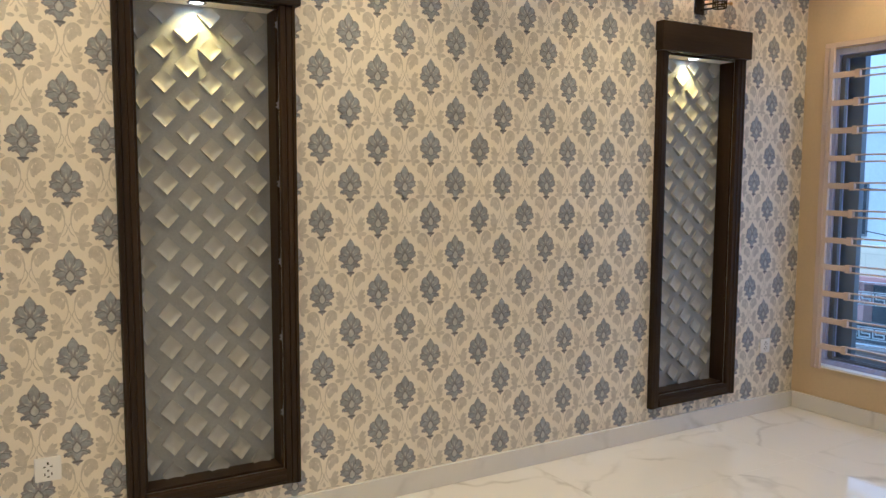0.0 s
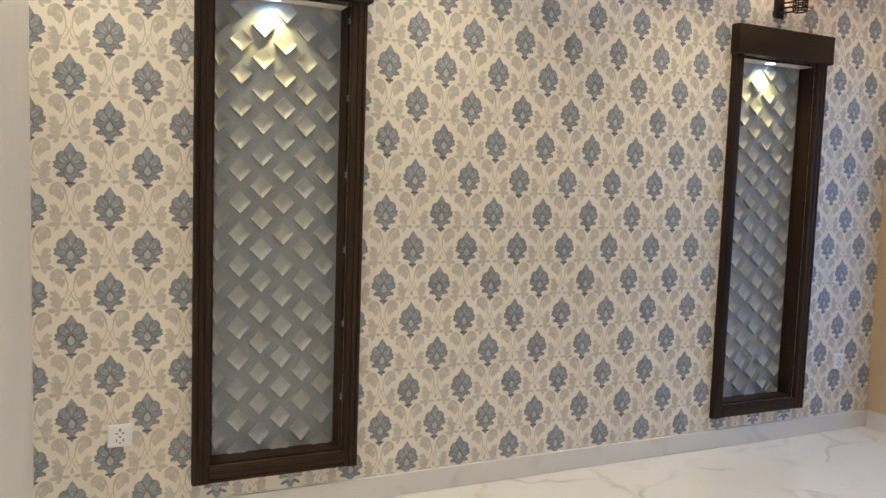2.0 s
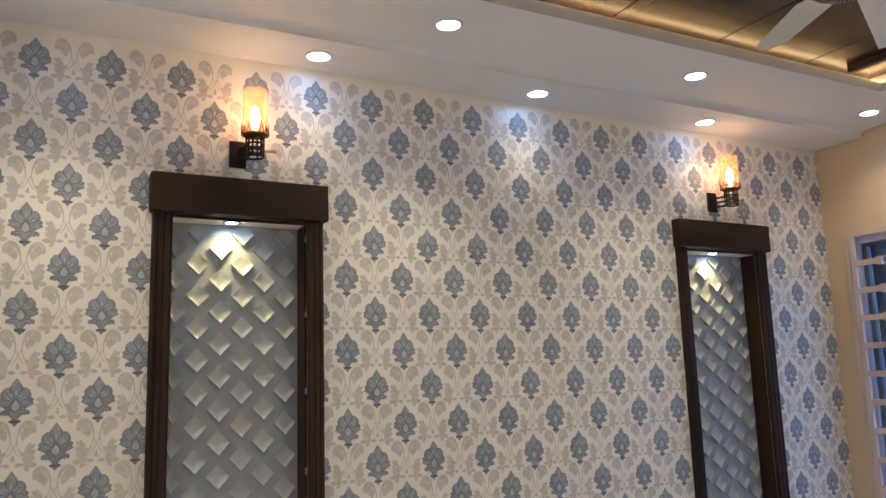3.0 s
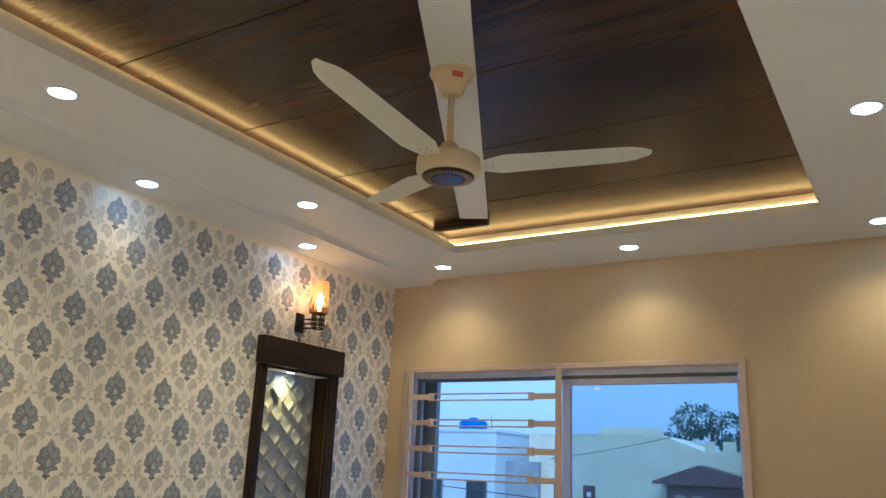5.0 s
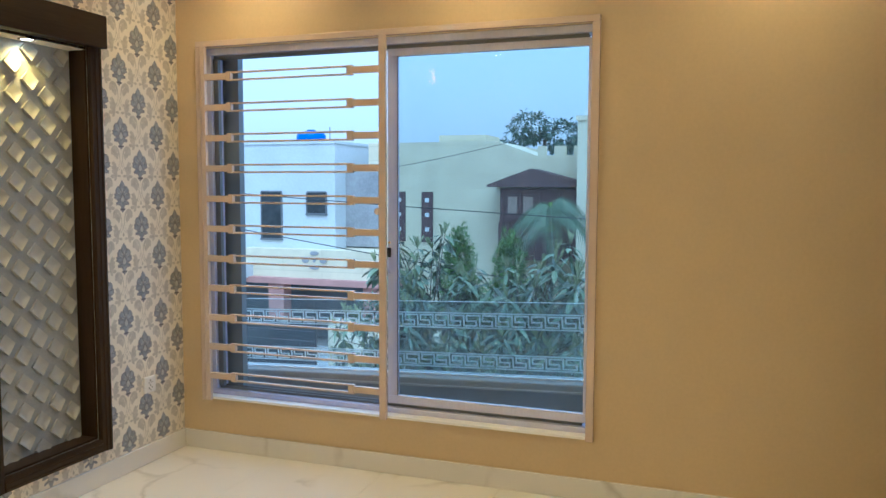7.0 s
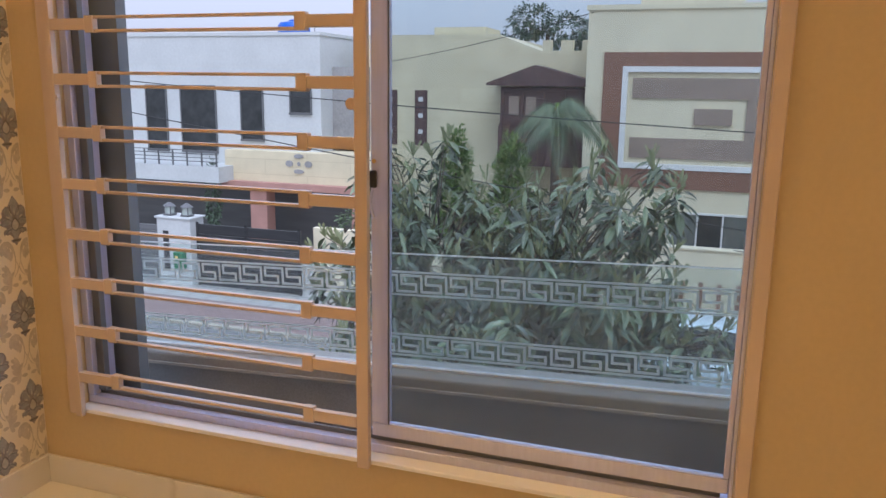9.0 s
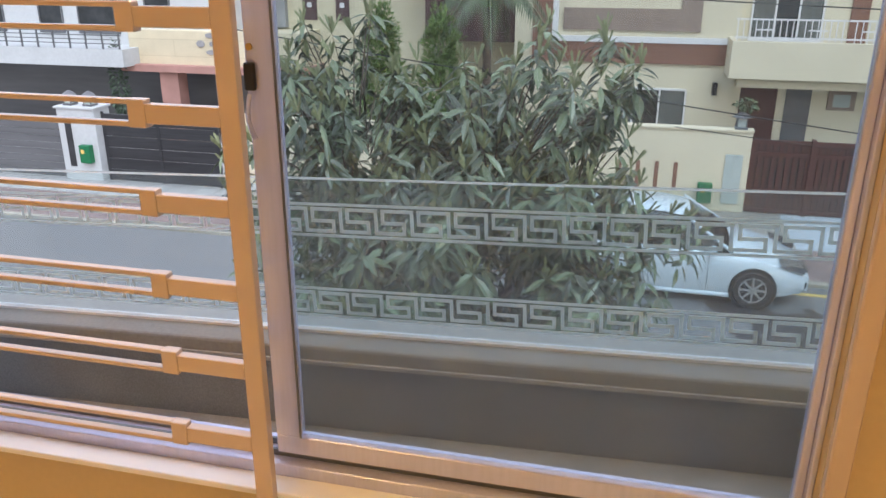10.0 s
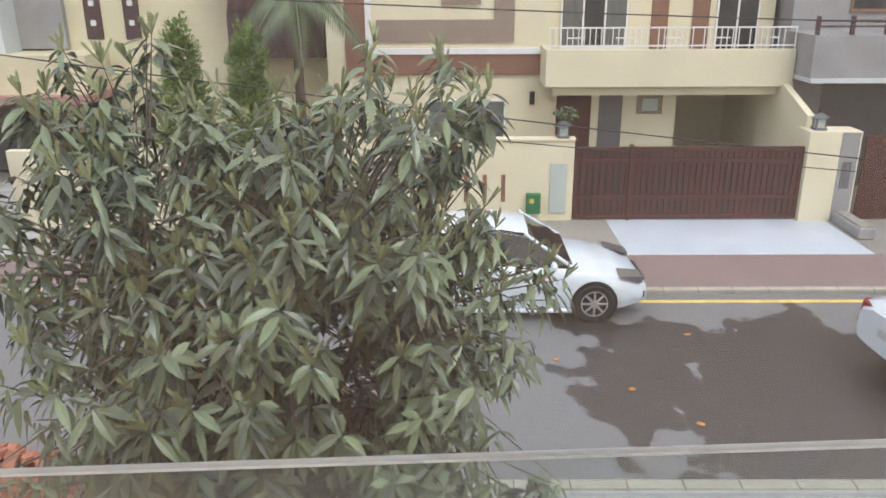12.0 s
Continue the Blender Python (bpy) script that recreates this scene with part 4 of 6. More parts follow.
def asphalt():
    """Grey asphalt with dark wet stains that have ragged rims."""
    m = bpy.data.materials.new("asphalt_with_wet_stains")
    m.use_nodes = True
    n, l = m.node_tree.nodes, m.node_tree.links
    p = n["Principled BSDF"]
    geo = n.new("ShaderNodeNewGeometry")
    wob = n.new("ShaderNodeTexNoise")
    wob.inputs["Scale"].default_value, wob.inputs["Detail"].default_value = 0.9, 5
    l.new(geo.outputs["Position"], wob.inputs["Vector"])
    sep = n.new("ShaderNodeSeparateXYZ")
    l.new(geo.outputs["Position"], sep.inputs[0])

    def ramp(sock, a, b):
        r = n.new("ShaderNodeMapRange")
        r.inputs["From Min"].default_value, r.inputs["From Max"].default_value = a, b
        l.new(sock, r.inputs["Value"])
        return r.outputs[0]

    def op(kind, a, b):
        q = n.new("ShaderNodeMath")
        q.operation = kind
        for i, v in enumerate((a, b)):
            if isinstance(v, float):
                q.inputs[i].default_value = v
            else:
                l.new(v, q.inputs[i])
        return q.outputs[0]

    edge = op("MULTIPLY", op("SUBTRACT", wob.outputs["Fac"], 0.5), 4.2)
    wet_x = ramp(op("ADD", sep.outputs["X"], edge), 16.35, 16.28)
    wet_y = ramp(op("ADD", sep.outputs["Y"], edge), -0.15, -0.22)
    blot = ramp(wob.outputs["Fac"], 0.665, 0.655)
    wet = op("MULTIPLY", op("MULTIPLY", wet_x, wet_y), blot)
    gr = n.new("ShaderNodeTexNoise")
    gr.inputs["Scale"].default_value, gr.inputs["Detail"].default_value = 45, 4
    l.new(geo.outputs["Position"], gr.inputs["Vector"])
    dry = n.new("ShaderNodeMixRGB")
    dry.inputs[1].default_value, dry.inputs[2].default_value = (0.15, 0.15, 0.15, 1), (0.20, 0.20, 0.20, 1)
    l.new(gr.outputs["Fac"], dry.inputs[0])
    mix = n.new("ShaderNodeMixRGB")
    mix.inputs[2].default_value = (0.048, 0.042, 0.041, 1)
    l.new(wet, mix.inputs[0]), l.new(dry.outputs[0], mix.inputs[1])
    l.new(mix.outputs[0], p.inputs["Base Color"])
    rg = n.new("ShaderNodeMapRange")
    rg.inputs["To Min"].default_value, rg.inputs["To Max"].default_value = 0.75, 0.33
    l.new(wet, rg.inputs["Value"])
    l.new(rg.outputs[0], p.inputs["Roughness"])
    bp = n.new("ShaderNodeBump")
    bp.inputs["Strength"].default_value, bp.inputs["Distance"].default_value = 0.25, 0.01
    l.new(gr.outputs["Fac"], bp.inputs["Height"])
    l.new(bp.outputs[0], p.inputs["Normal"])
    return m


def coursed(name, colour, joint, w, h, rough=0.8, gap=0.012, strength=1.0):
    """Render or brick with faint courses on walls that face the street, or laid on the ground."""
    m = material(name, colour, rough, vary=0.07, scale=1.6, fine=0.05, fine_scale=30, bump=0.15, bump_scale=40)
    n, l = m.node_tree.nodes, m.node_tree.links
    p = n["Principled BSDF"]
    old = p.inputs["Base Color"].links[0].from_socket
    geo, sep, com, br = n.new("ShaderNodeNewGeometry"), n.new("ShaderNodeSeparateXYZ"), n.new("ShaderNodeCombineXYZ"), n.new("ShaderNodeTexBrick")
    l.new(geo.outputs["Position"], sep.inputs[0])
    l.new(sep.outputs["Y"], com.inputs[0])
    ad = n.new("ShaderNodeMath")
    l.new(sep.outputs["X"], ad.inputs[0]), l.new(sep.outputs["Z"], ad.inputs[1])
    l.new(ad.outputs[0], com.inputs[1])
    l.new(com.outputs[0], br.inputs["Vector"])
    br.inputs["Scale"].default_value = 1.0
    br.inputs["Brick Width"].default_value, br.inputs["Row Height"].default_value, br.inputs["Mortar Size"].default_value = w, h, gap
    br.inputs["Mortar Smooth"].default_value = 0.3
    br.inputs["Color1"].default_value, br.inputs["Color2"].default_value, br.inputs["Mortar"].default_value = (1, 1, 1, 1), (0.93, 0.93, 0.93, 1), (*joint, 1)
    mu = n.new("ShaderNodeMixRGB")
    mu.blend_type = "MULTIPLY"
    mu.inputs[0].default_value = strength
    l.new(old, mu.inputs[1]), l.new(br.outputs[0], mu.inputs[2])
    l.new(mu.outputs[0], p.inputs["Base Color"])
    return m


M_ASPHALT = asphalt()
M_EARTH = material("dusty_ground", (0.27, 0.25, 0.22), 0.9, vary=0.2, scale=0.8, fine=0.12, fine_scale=20, bump=0.3, bump_scale=25)
M_DRYLEAF = material("dry_orange_leaf", (0.46, 0.20, 0.06), 0.8, vary=0.3, scale=20)
M_KERB = material("worn_cement_kerb", (0.40, 0.37, 0.30), 0.8, vary=0.15, scale=4, bump=0.2)
M_YELLOW = material("worn_yellow_road_paint", (0.72, 0.52, 0.14), 0.7, vary=0.25, scale=6)
M_PAVER = coursed("rose_brick_paving", (0.265, 0.19, 0.175), (0.6, 0.6, 0.6), 0.22, 0.11, gap=0.01)
M_WHITETILE = coursed("white_drive_tiles", (0.56, 0.61, 0.66), (0.82, 0.82, 0.82), 0.3, 0.3, rough=0.5, gap=0.01)
M_GREYTILE = coursed("grey_drive_tiles", (0.42, 0.42, 0.40), (0.7, 0.7, 0.7), 0.6, 0.6, gap=0.04)
M_CREAMHOUSE = coursed("cream_facade_render", (0.66, 0.60, 0.42), (0.86, 0.85, 0.82), 3.0, 0.48, gap=0.014)
M_CREAM2 = material("cream_facade_smooth", (0.70, 0.64, 0.47), 0.8, vary=0.06, scale=1.2, fine=0.04, fine_scale=20, bump=0.1)
M_BROWNTILE = coursed("brown_facade_tiles", (0.24, 0.125, 0.085), (0.75, 0.75, 0.75), 0.9, 0.14, rough=0.6)
M_TAUPE = coursed("taupe_facade_tiles", (0.30, 0.235, 0.19), (0.85, 0.85, 0.85), 1.2, 0.17, rough=0.6)
M_WHITEHOUSE = material("white_facade_paint", (0.54, 0.57, 0.57), 0.8, vary=0.06, scale=0.8, fine=0.04, fine_scale=12, bump=0.1)
M_GREYHOUSE = material("raw_grey_cement", (0.30, 0.30, 0.30), 0.9, vary=0.16, scale=1.5, fine=0.1, fine_scale=15, bump=0.25)
M_WINDARK = material("dark_window_glass", (0.035, 0.04, 0.042), 0.12, vary=0.3, scale=3, spec=0.6)
M_CURTAIN = material("curtained_window_glass", (0.13, 0.14, 0.13), 0.15, vary=0.35, scale=22, stretch=(1, 1, 0.03))
M_WHITEMETAL = material("white_painted_metal", (0.74, 0.74, 0.74), 0.4, vary=0.05)
M_GATE = wood_material("brown_gate_steel", (0.050, 0.017, 0.013), (0.10, 0.034, 0.026), 2, 0.5, 3.0)
M_GATEDARK = wood_material("black_gate_steel", (0.015, 0.016, 0.018), (0.05, 0.052, 0.055), 1, 0.35, 2.0)
M_DARKGREY = material("grey_steel_and_porch_wall", (0.13, 0.135, 0.14), 0.4, vary=0.15, scale=5, stretch=(1, 0.1, 1))
M_JHAROKHA = wood_material("dark_carved_timber", (0.055, 0.030, 0.030), (0.12, 0.07, 0.066), 2, 0.6, 4.0)
M_PINK = material("salmon_cement", (0.42, 0.24, 0.20), 0.8, vary=0.1, scale=2)
M_BRICKRED = material("loose_red_brick", (0.38, 0.15, 0.095), 0.9, vary=0.2, scale=10, obj_random=0.25, fine=0.1, fine_scale=60, bump=0.3)
M_TANK = material("blue_plastic_tank", (0.01, 0.10, 0.50), 0.4, vary=0.06)
M_GREENBOX = material("green_enamel", (0.015, 0.16, 0.06), 0.4, vary=0.08, scale=12)
M_PLAQUE = material("frosted_name_plaque", (0.46, 0.52, 0.49), 0.25, vary=0.1, scale=6)
M_CABLE = material("black_cable", (0.02, 0.02, 0.02), 0.6, vary=0.1)
M_PEBBLE = material("pebbled_planting_strip", (0.30, 0.28, 0.24), 0.9, vary=0.4, scale=16, bump=0.6, bump_scale=30)

structure("ground", box((-400, -500, G - 0.6), (900, 500, G - 0.06)), M_EARTH, "dusty bare ground around the street", "ground")
structure("road", box((11.95, -120, G - 0.06), (17.30, 120, G)), M_ASPHALT, "grey asphalt street with dark wet stains", "road")
structure("pavement", box((X1 + TH, -120, G - 0.06), (11.78, 120, G + 0.10)), M_GREYTILE, "grey tiled verge in front of the house", "pavement")
structure("pavement", box((17.45, -120, G - 0.06), (19.05, 120, G + 0.065)), M_PAVER, "rose brick pavement across the street", "pavement")
for x0, x1, h in ((11.78, 11.95, 0.12), (17.30, 17.45, 0.07)):
    kerb = tagged(thing("kerb", (x0, 0, G), "worn cement kerb stones along the street", "kerb"), kind="structure")
    for k in range(-24, 48):
        part("kerb_stone", box((x0, k * 0.6 + 0.004, G - 0.06), (x1, k * 0.6 + 0.596, G + h), 0.012), M_KERB, kerb)
    part("kerb_run", box((x0, -120, G - 0.06), (x1, -14.4, G + h)), M_KERB, kerb)
    part("kerb_run", box((x0, 28.8, G - 0.06), (x1, 120, G + h)), M_KERB, kerb)
structure("road_line", box((16.90, -60, G + 0.0), (17.02, 4.0, G + 0.004)), M_YELLOW, "worn yellow line along the kerb", "road line")
for y0, y1, mat, lab in ((-60, -6.75, M_EARTH, "bare cement forecourt"), (-6.3, -1.55, M_WHITETILE, "white tiled drive before the brown gate"), (-1.55, 4.8, M_PEBBLE, "pebbled planting strip by the wall"), (4.8, 10.3, M_PEBBLE, "pebbled planting strip by the wall"), (10.3, 60, M_GREYTILE, "grey patterned tile drive")):
    structure("forecourt", box((19.05, y0, G - 0.06), (24.6, y1 if y1 != -6.75 else -6.3, G + 0.07)), mat, lab, "drive")


def leaf_scrap(x, y):
    bm = bmesh.new()
    add_loft(bm, [[(x + 0.04 * math.cos(a) * (1 + 0.3 * math.sin(2 * a + x)), y + 0.055 * math.sin(a), G + z) for a in [2 * math.pi * i / 7 for i in range(7)]] for z in (0.002, 0.012)])
    tagged(part("dry_leaf", bm, M_DRYLEAF), "dry orange leaf lying on the wet road", "leaf", "dry leaves")


for x, y in ((14.05, -0.55), (14.9, 0.35), (13.2, -1.2), (15.7, -1.75)):
    leaf_scrap(x, y)


# ---------------------------------------------------------------- houses across the street
def rect_part(nm, parent, x, y0, y1, z0, z1, mat, out=0.03, deep=0.02, bevel=0.0):
    """A slab on a facade at x that faces the street."""
    return part(nm, box((x - out, min(y0, y1), z0), (x + deep, max(y0, y1), z1), bevel), mat, parent)


def house_window(parent, x, y0, y1, z0, z1, mat=None, panes=2, frame_mat=None):
    y0, y1 = min(y0, y1), max(y0, y1)
    fm = frame_mat or M_WHITEMETAL
    w = part("window", box((x - 0.05, y0, z1 - 0.05), (x + 0.05, y1, z1)), fm, parent)
    part("sill", box((x - 0.07, y0 - 0.03, z0 - 0.04), (x + 0.05, y1 + 0.03, z0 + 0.03)), fm, w)
    for k in range(panes + 1):
        yc = y0 + (y1 - y0) * k / panes
        part("mullion", box((x - 0.045, yc - 0.022, z0 + 0.03), (x + 0.05, yc + 0.022, z1 - 0.05)), fm, w)
    for k in range(panes):
        a, b = y0 + (y1 - y0) * k / panes, y0 + (y1 - y0) * (k + 1) / panes
        part("pane", box((x - 0.02, a + 0.022, z0 + 0.03), (x + 0.02, b - 0.022, z1 - 0.05)), mat if (mat and k % 2 == 0) else M_WINDARK, w)
    return w


# house with the framed brown panel and the long balcony
A = thing("house", (26, 2, G), "cream two-storey house with brown tiled panel and balcony", "house", "houses across the street")
XA = 24.5
part("wall", box((XA, -0.62, G), (31, 4.83, 3.35)), M_CREAM2, A)
part("wall", box((XA + 0.4, -6.1, -1.3), (31, -0.62, 3.35)), M_CREAM2, A)
part("porch_wall", box((XA + 0.05, -3.8, G), (31, -0.62, -1.3)), M_CREAM2, A)
part("porch_wall", box((27.5, -6.1, G), (31, -3.8, -1.3)), M_CREAM2, A)
part("side_wall", box((XA - 1.0, -6.2, G), (31, -6.02, -1.3)), M_CREAM2, A)
part("roof", box((XA - 0.05, -6.2, 3.35), (31.05, 4.88, 3.48)), M_CREAM2, A)
part("roof_block", box((XA + 0.3, 1.0, 3.48), (30, 3.55, 3.75)), M_CREAM2, A)
for nm, y0, y1, z0, z1, mt, o in (("brown_panel", 4.37, 3.87, -1.2, 2.29, M_BROWNTILE, 0.06), ("brown_panel", 3.87, -0.5, 1.93, 2.29, M_BROWNTILE, 0.06), ("brown_panel", 3.87, -0.5, -1.2, -0.70, M_BROWNTILE, 0.06),
                                   ("white_border", 3.87, 3.73, -0.70, 1.93, M_WHITEMETAL, 0.09), ("white_border", 3.73, -0.5, 1.79, 1.93, M_WHITEMETAL, 0.09), ("white_border", 3.73, -0.5, -0.70, -0.56, M_WHITEMETAL, 0.09),
                                   ("taupe_panel", 3.6, 0.28, 1.125, 1.645, M_TAUPE, 0.05), ("taupe_panel", 3.6, 0.28, -0.42, 0.11, M_TAUPE, 0.05), ("taupe_panel", 0.77, 0.28, 0.11, 1.125, M_TAUPE, 0.05), ("taupe_block", 2.02, 1.09, 0.465, 0.88, M_TAUPE, 0.08)):
    rect_part(nm, A, XA, y0, y1, z0, z1, mt, o)
house_window(A, XA, 2.37, 0.47, -2.84, -1.80, M_CURTAIN, 3)
rect_part("wall_light", A, XA, -0.14, -0.26, -1.92, -1.61, M_DARK, 0.09)
BX = 23.3
balc = part("balcony", box((BX, -6.08, -1.35), (BX + 0.14, -0.37, -0.50), 0.01), M_CREAM2, A)
part("balcony_side", box((BX + 0.14, -0.51, -1.35), (XA + 0.4, -0.37, -0.50)), M_CREAM2, balc)
part("balcony_floor", box((BX + 0.14, -6.08, -1.35), (XA + 0.4, -0.51, -1.22)), M_CREAM2, balc)
part("balcony_beam", box((BX + 0.25, -6.0, -1.57), (BX + 0.5, -0.6, -1.35)), M_CREAM2, balc)
for z in (-0.42, -0.02):
    part("rail", box((BX + 0.04, -6.05, z - 0.018), (BX + 0.08, -0.4, z + 0.018)), M_WHITEMETAL, balc)
for k in range(44):
    y = -0.45 - k * 0.13
    if k % 4 != 2 or k % 8 == 6:
        part("baluster", box((BX + 0.05, y - 0.010, -0.50), (BX + 0.07, y + 0.010, -0.03)), M_WHITEMETAL, balc)
for k in range(5):
    y = -1.05 - k * 1.1
    part("rail_panel", box((BX + 0.045, y - 0.2, -0.26), (BX + 0.075, y + 0.2, -0.23)), M_WHITEMETAL, balc)
house_window(A, XA + 0.4, -0.9, -2.5, -0.6, 1.35, M_CURTAIN, 3)
for y0, y1 in ((-3.1, -3.5), (-4.1, -4.5)):
    rect_part("brown_strip", A, XA + 0.4, y0, y1, -1.2, 3.2, M_BROWNTILE, 0.05)
house_window(A, XA + 0.4, -4.7, -5.7, -1.1, 1.2, None, 2)
rect_part("front_door", A, XA + 0.05, -0.82, -1.68, G + 0.3, -1.72, M_GATE, 0.03)
rect_part("door_panel", A, XA + 0.05, -1.88, -2.46, G + 0.3, -1.70, M_DARKGREY, 0.03)
fr = rect_part("wall_frame", A, XA + 0.05, -2.83, -3.45, -2.18, -1.72, M_TAUPE, 0.05)
part("frame_glass", box((XA - 0.01, -3.33, -2.10), (XA + 0.0, -2.95, -1.80)), M_PLAQUE, fr)

# its boundary wall, gate and pillars
XW = 21.25
bw = thing("boundary_wall", (XW, 1.9, G), "cream rendered boundary wall with dark slits", "wall")
part("wall_body", box((XW, -0.80, G), (XW + 0.2, 4.75, -2.17), 0.01), M_CREAM2, bw)
part("wall_cap", box((XW - 0.04, -0.82, -2.17), (XW + 0.24, 4.75, -2.12), 0.008), M_CREAM2, bw)
for y in (0.70, 0.30, 1.10, 1.5, 1.9):
    if y >= 0.7:
        part("slit", box((XW - 0.012, y - 0.045, -3.5), (XW + 0.05, y + 0.045, -2.9)), M_BROWNTILE, bw)
tagged(part("name_plaque", box((XW - 0.03, -0.66, -3.75), (XW - 0.002, -0.30, -2.66), 0.004), M_PLAQUE), "frosted glass name plaque fixed to the wall", "plaque")


def green_box(x, y, z):
    gb = thing("meter_box", (x, y, z), "small green enamelled meter box on the wall", "box", "meter boxes")
    part("case", box((x - 0.16, y - 0.15, z - 0.22), (x - 0.002, y + 0.15, z + 0.22), 0.015, 2), M_GREENBOX, gb)
    part("dial", box((x - 0.168, y + 0.0, z + 0.02), (x - 0.161, y + 0.09, z + 0.12), 0.003), M_YELLOW, gb)
    return gb


green_box(XW, 0.05, -3.52)
gate = thing("driveway_gate", (XW, -3.3, G + 0.07), "dark brown slatted steel driveway gate, closed", "gate")
for y0, y1 in ((-0.86, -1.98), (-2.06, -5.66)):
    for z in (-3.86, -3.42, -2.62, -2.36):
        part("gate_rail", box((XW + 0.02, y1, z - 0.045), (XW + 0.09, y0, z + 0.045), 0.004), M_GATE, gate)
    nslat = max(6, int((y0 - y1) / 0.125))
    for k in range(nslat + 1):
        y = y1 + (y0 - y1) * k / nslat
        wide = 0.066 if k in (0, nslat) or (nslat > 20 and k == nslat // 2) else 0.042
        part("slat", box((XW + 0.035, y - wide, -3.90), (XW + 0.06, y + wide, -2.33), 0.003), M_GATE, gate)
# black sheet behind the slats, put in as the shade of the gaps
part("gap_shade_sheet", box((XW + 0.062, -5.66, -3.9), (XW + 0.07, -0.86, -2.35)), M_GATEDARK, gate)
part("gate_post", box((XW - 0.01, -2.06, G + 0.07), (XW + 0.12, -1.98, -2.27), 0.004), M_GATE, gate)
rp = thing("gate_pillar", (XW, -6.2, G), "cream gate pillar with a grey cement recess", "pillar")
part("pillar_body", box((XW - 0.1, -6.78, G), (XW + 0.5, -5.68, -1.98), 0.012), M_CREAM2, rp)
part("pillar_recess", box((XW - 0.112, -6.74, G + 0.05), (XW - 0.098, -6.36, -2.0), 0.004), M_GREYHOUSE, rp)
part("letter_slot", box((XW - 0.122, -6.64, -3.2), (XW - 0.11, -6.44, -2.62), 0.003), M_DARKGREY, rp)
bm = bmesh.new()
add_prism(bm, [(XW + 0.5, G), (24.5, G), (24.5, -1.15), (23.2, -1.3), (XW + 0.5, -1.75)], lambda u, v, w: (u, -6.0 + w, v), 0.16)
tagged(part("boundary_wall", bm, M_CREAM2), "cream rendered side wall rising to the porch", "wall")


def pillar_lamp(x, y, z):
    pl = thing("pillar_lamp", (x, y, z), "grey metal lantern standing on the pillar", "lantern", "pillar lanterns")
    part("foot", box((x - 0.13, y - 0.13, z), (x + 0.13, y + 0.13, z + 0.05), 0.01), M_DARKGREY, pl)
    part("lantern_glass", box((x - 0.09, y - 0.09, z + 0.05), (x + 0.09, y + 0.09, z + 0.24)), M_PLAQUE, pl)
    for u in (-0.095, 0.095):
        for v in (-0.095, 0.095):
            part("corner_bar", box((x + u - 0.012, y + v - 0.012, z + 0.05), (x + u + 0.012, y + v + 0.012, z + 0.24)), M_DARKGREY, pl)
    bm = bmesh.new()
    add_lathe(bm, (x, y, z + 0.24), [(0.21, 0), (0.20, 0.02), (0.06, 0.10), (0.03, 0.11)], 4)
    part("cap", bm, M_DARKGREY, pl)


pillar_lamp(XW + 0.1, -0.55, -2.12)
pillar_lamp(XW + 0.15, -5.95, -1.98)
pillar_lamp(20.35, 14.55, -2.12)
pillar_lamp(20.35, 15.10, -2.12)
pt = thing("potted_plant", (XW + 0.2, -0.62, -1.88), "small bushy plant above the lantern", "plant")
LEAFM = material("mid_green_leaf", (0.085, 0.125, 0.055), 0.5, vary=0.2, scale=3, island=0.35)


def leaf_cloud(name, centre, radii, count, length, width, mat, parent, seed, droop=0.3, label="", shell=0.5, gaps=0.0):
    """Many single folded leaves in an uneven rounded mass."""
    rnd = random.Random(seed)
    verts, faces = [], []
    c = Vector(centre)
    made, tries = 0, 0
    while made < count and tries < count * 6:
        tries += 1
        v = Vector((rnd.gauss(0, 1), rnd.gauss(0, 1), rnd.gauss(0, 1))).normalized()
        r = shell + (1 - shell) * rnd.random() ** 0.6
        bump_ = 0.82 + 0.34 * noise.noise(v * 2.3 + Vector((seed, 0, 0))) + 0.14 * noise.noise(v * 6 + Vector((0, seed, 0)))
        p = c + Vector((v.x * radii[0], v.y * radii[1], v.z * radii[2])) * r * bump_
        if gaps and noise.noise(p * 1.6 / max(radii) * 2 + Vector((seed, 3, 1))) < -1 + gaps * 1.6:
            continue
        made += 1
        d_ = (v + Vector((rnd.uniform(-0.8, 0.8), rnd.uniform(-0.8, 0.8), rnd.uniform(-0.6, 0.6) - droop))).normalized()
        s_ = d_.cross(Vector((rnd.uniform(-1, 1), rnd.uniform(-1, 1), 1.4))).normalized()
        up = s_.cross(d_)
        ln, wd = length * rnd.uniform(0.7, 1.25), width * rnd.uniform(0.7, 1.2)
        i = len(verts)
        verts += [p, p + d_ * ln * 0.45 + s_ * wd - up * wd * 0.25, p + d_ * ln - Vector((0, 0, ln * 0.2)), p + d_ * ln * 0.45 - s_ * wd - up * wd * 0.25, p + d_ * ln * 0.5 + up * wd * 0.15]
        faces += [(i, i + 1, i + 4), (i + 1, i + 2, i + 4), (i + 2, i + 3, i + 4), (i + 3, i, i + 4)]
    me = bpy.data.meshes.new(name)
    me.from_pydata(verts, [], faces)
    me.materials.append(mat)
    return tagged(under(new(name, me), parent), label)


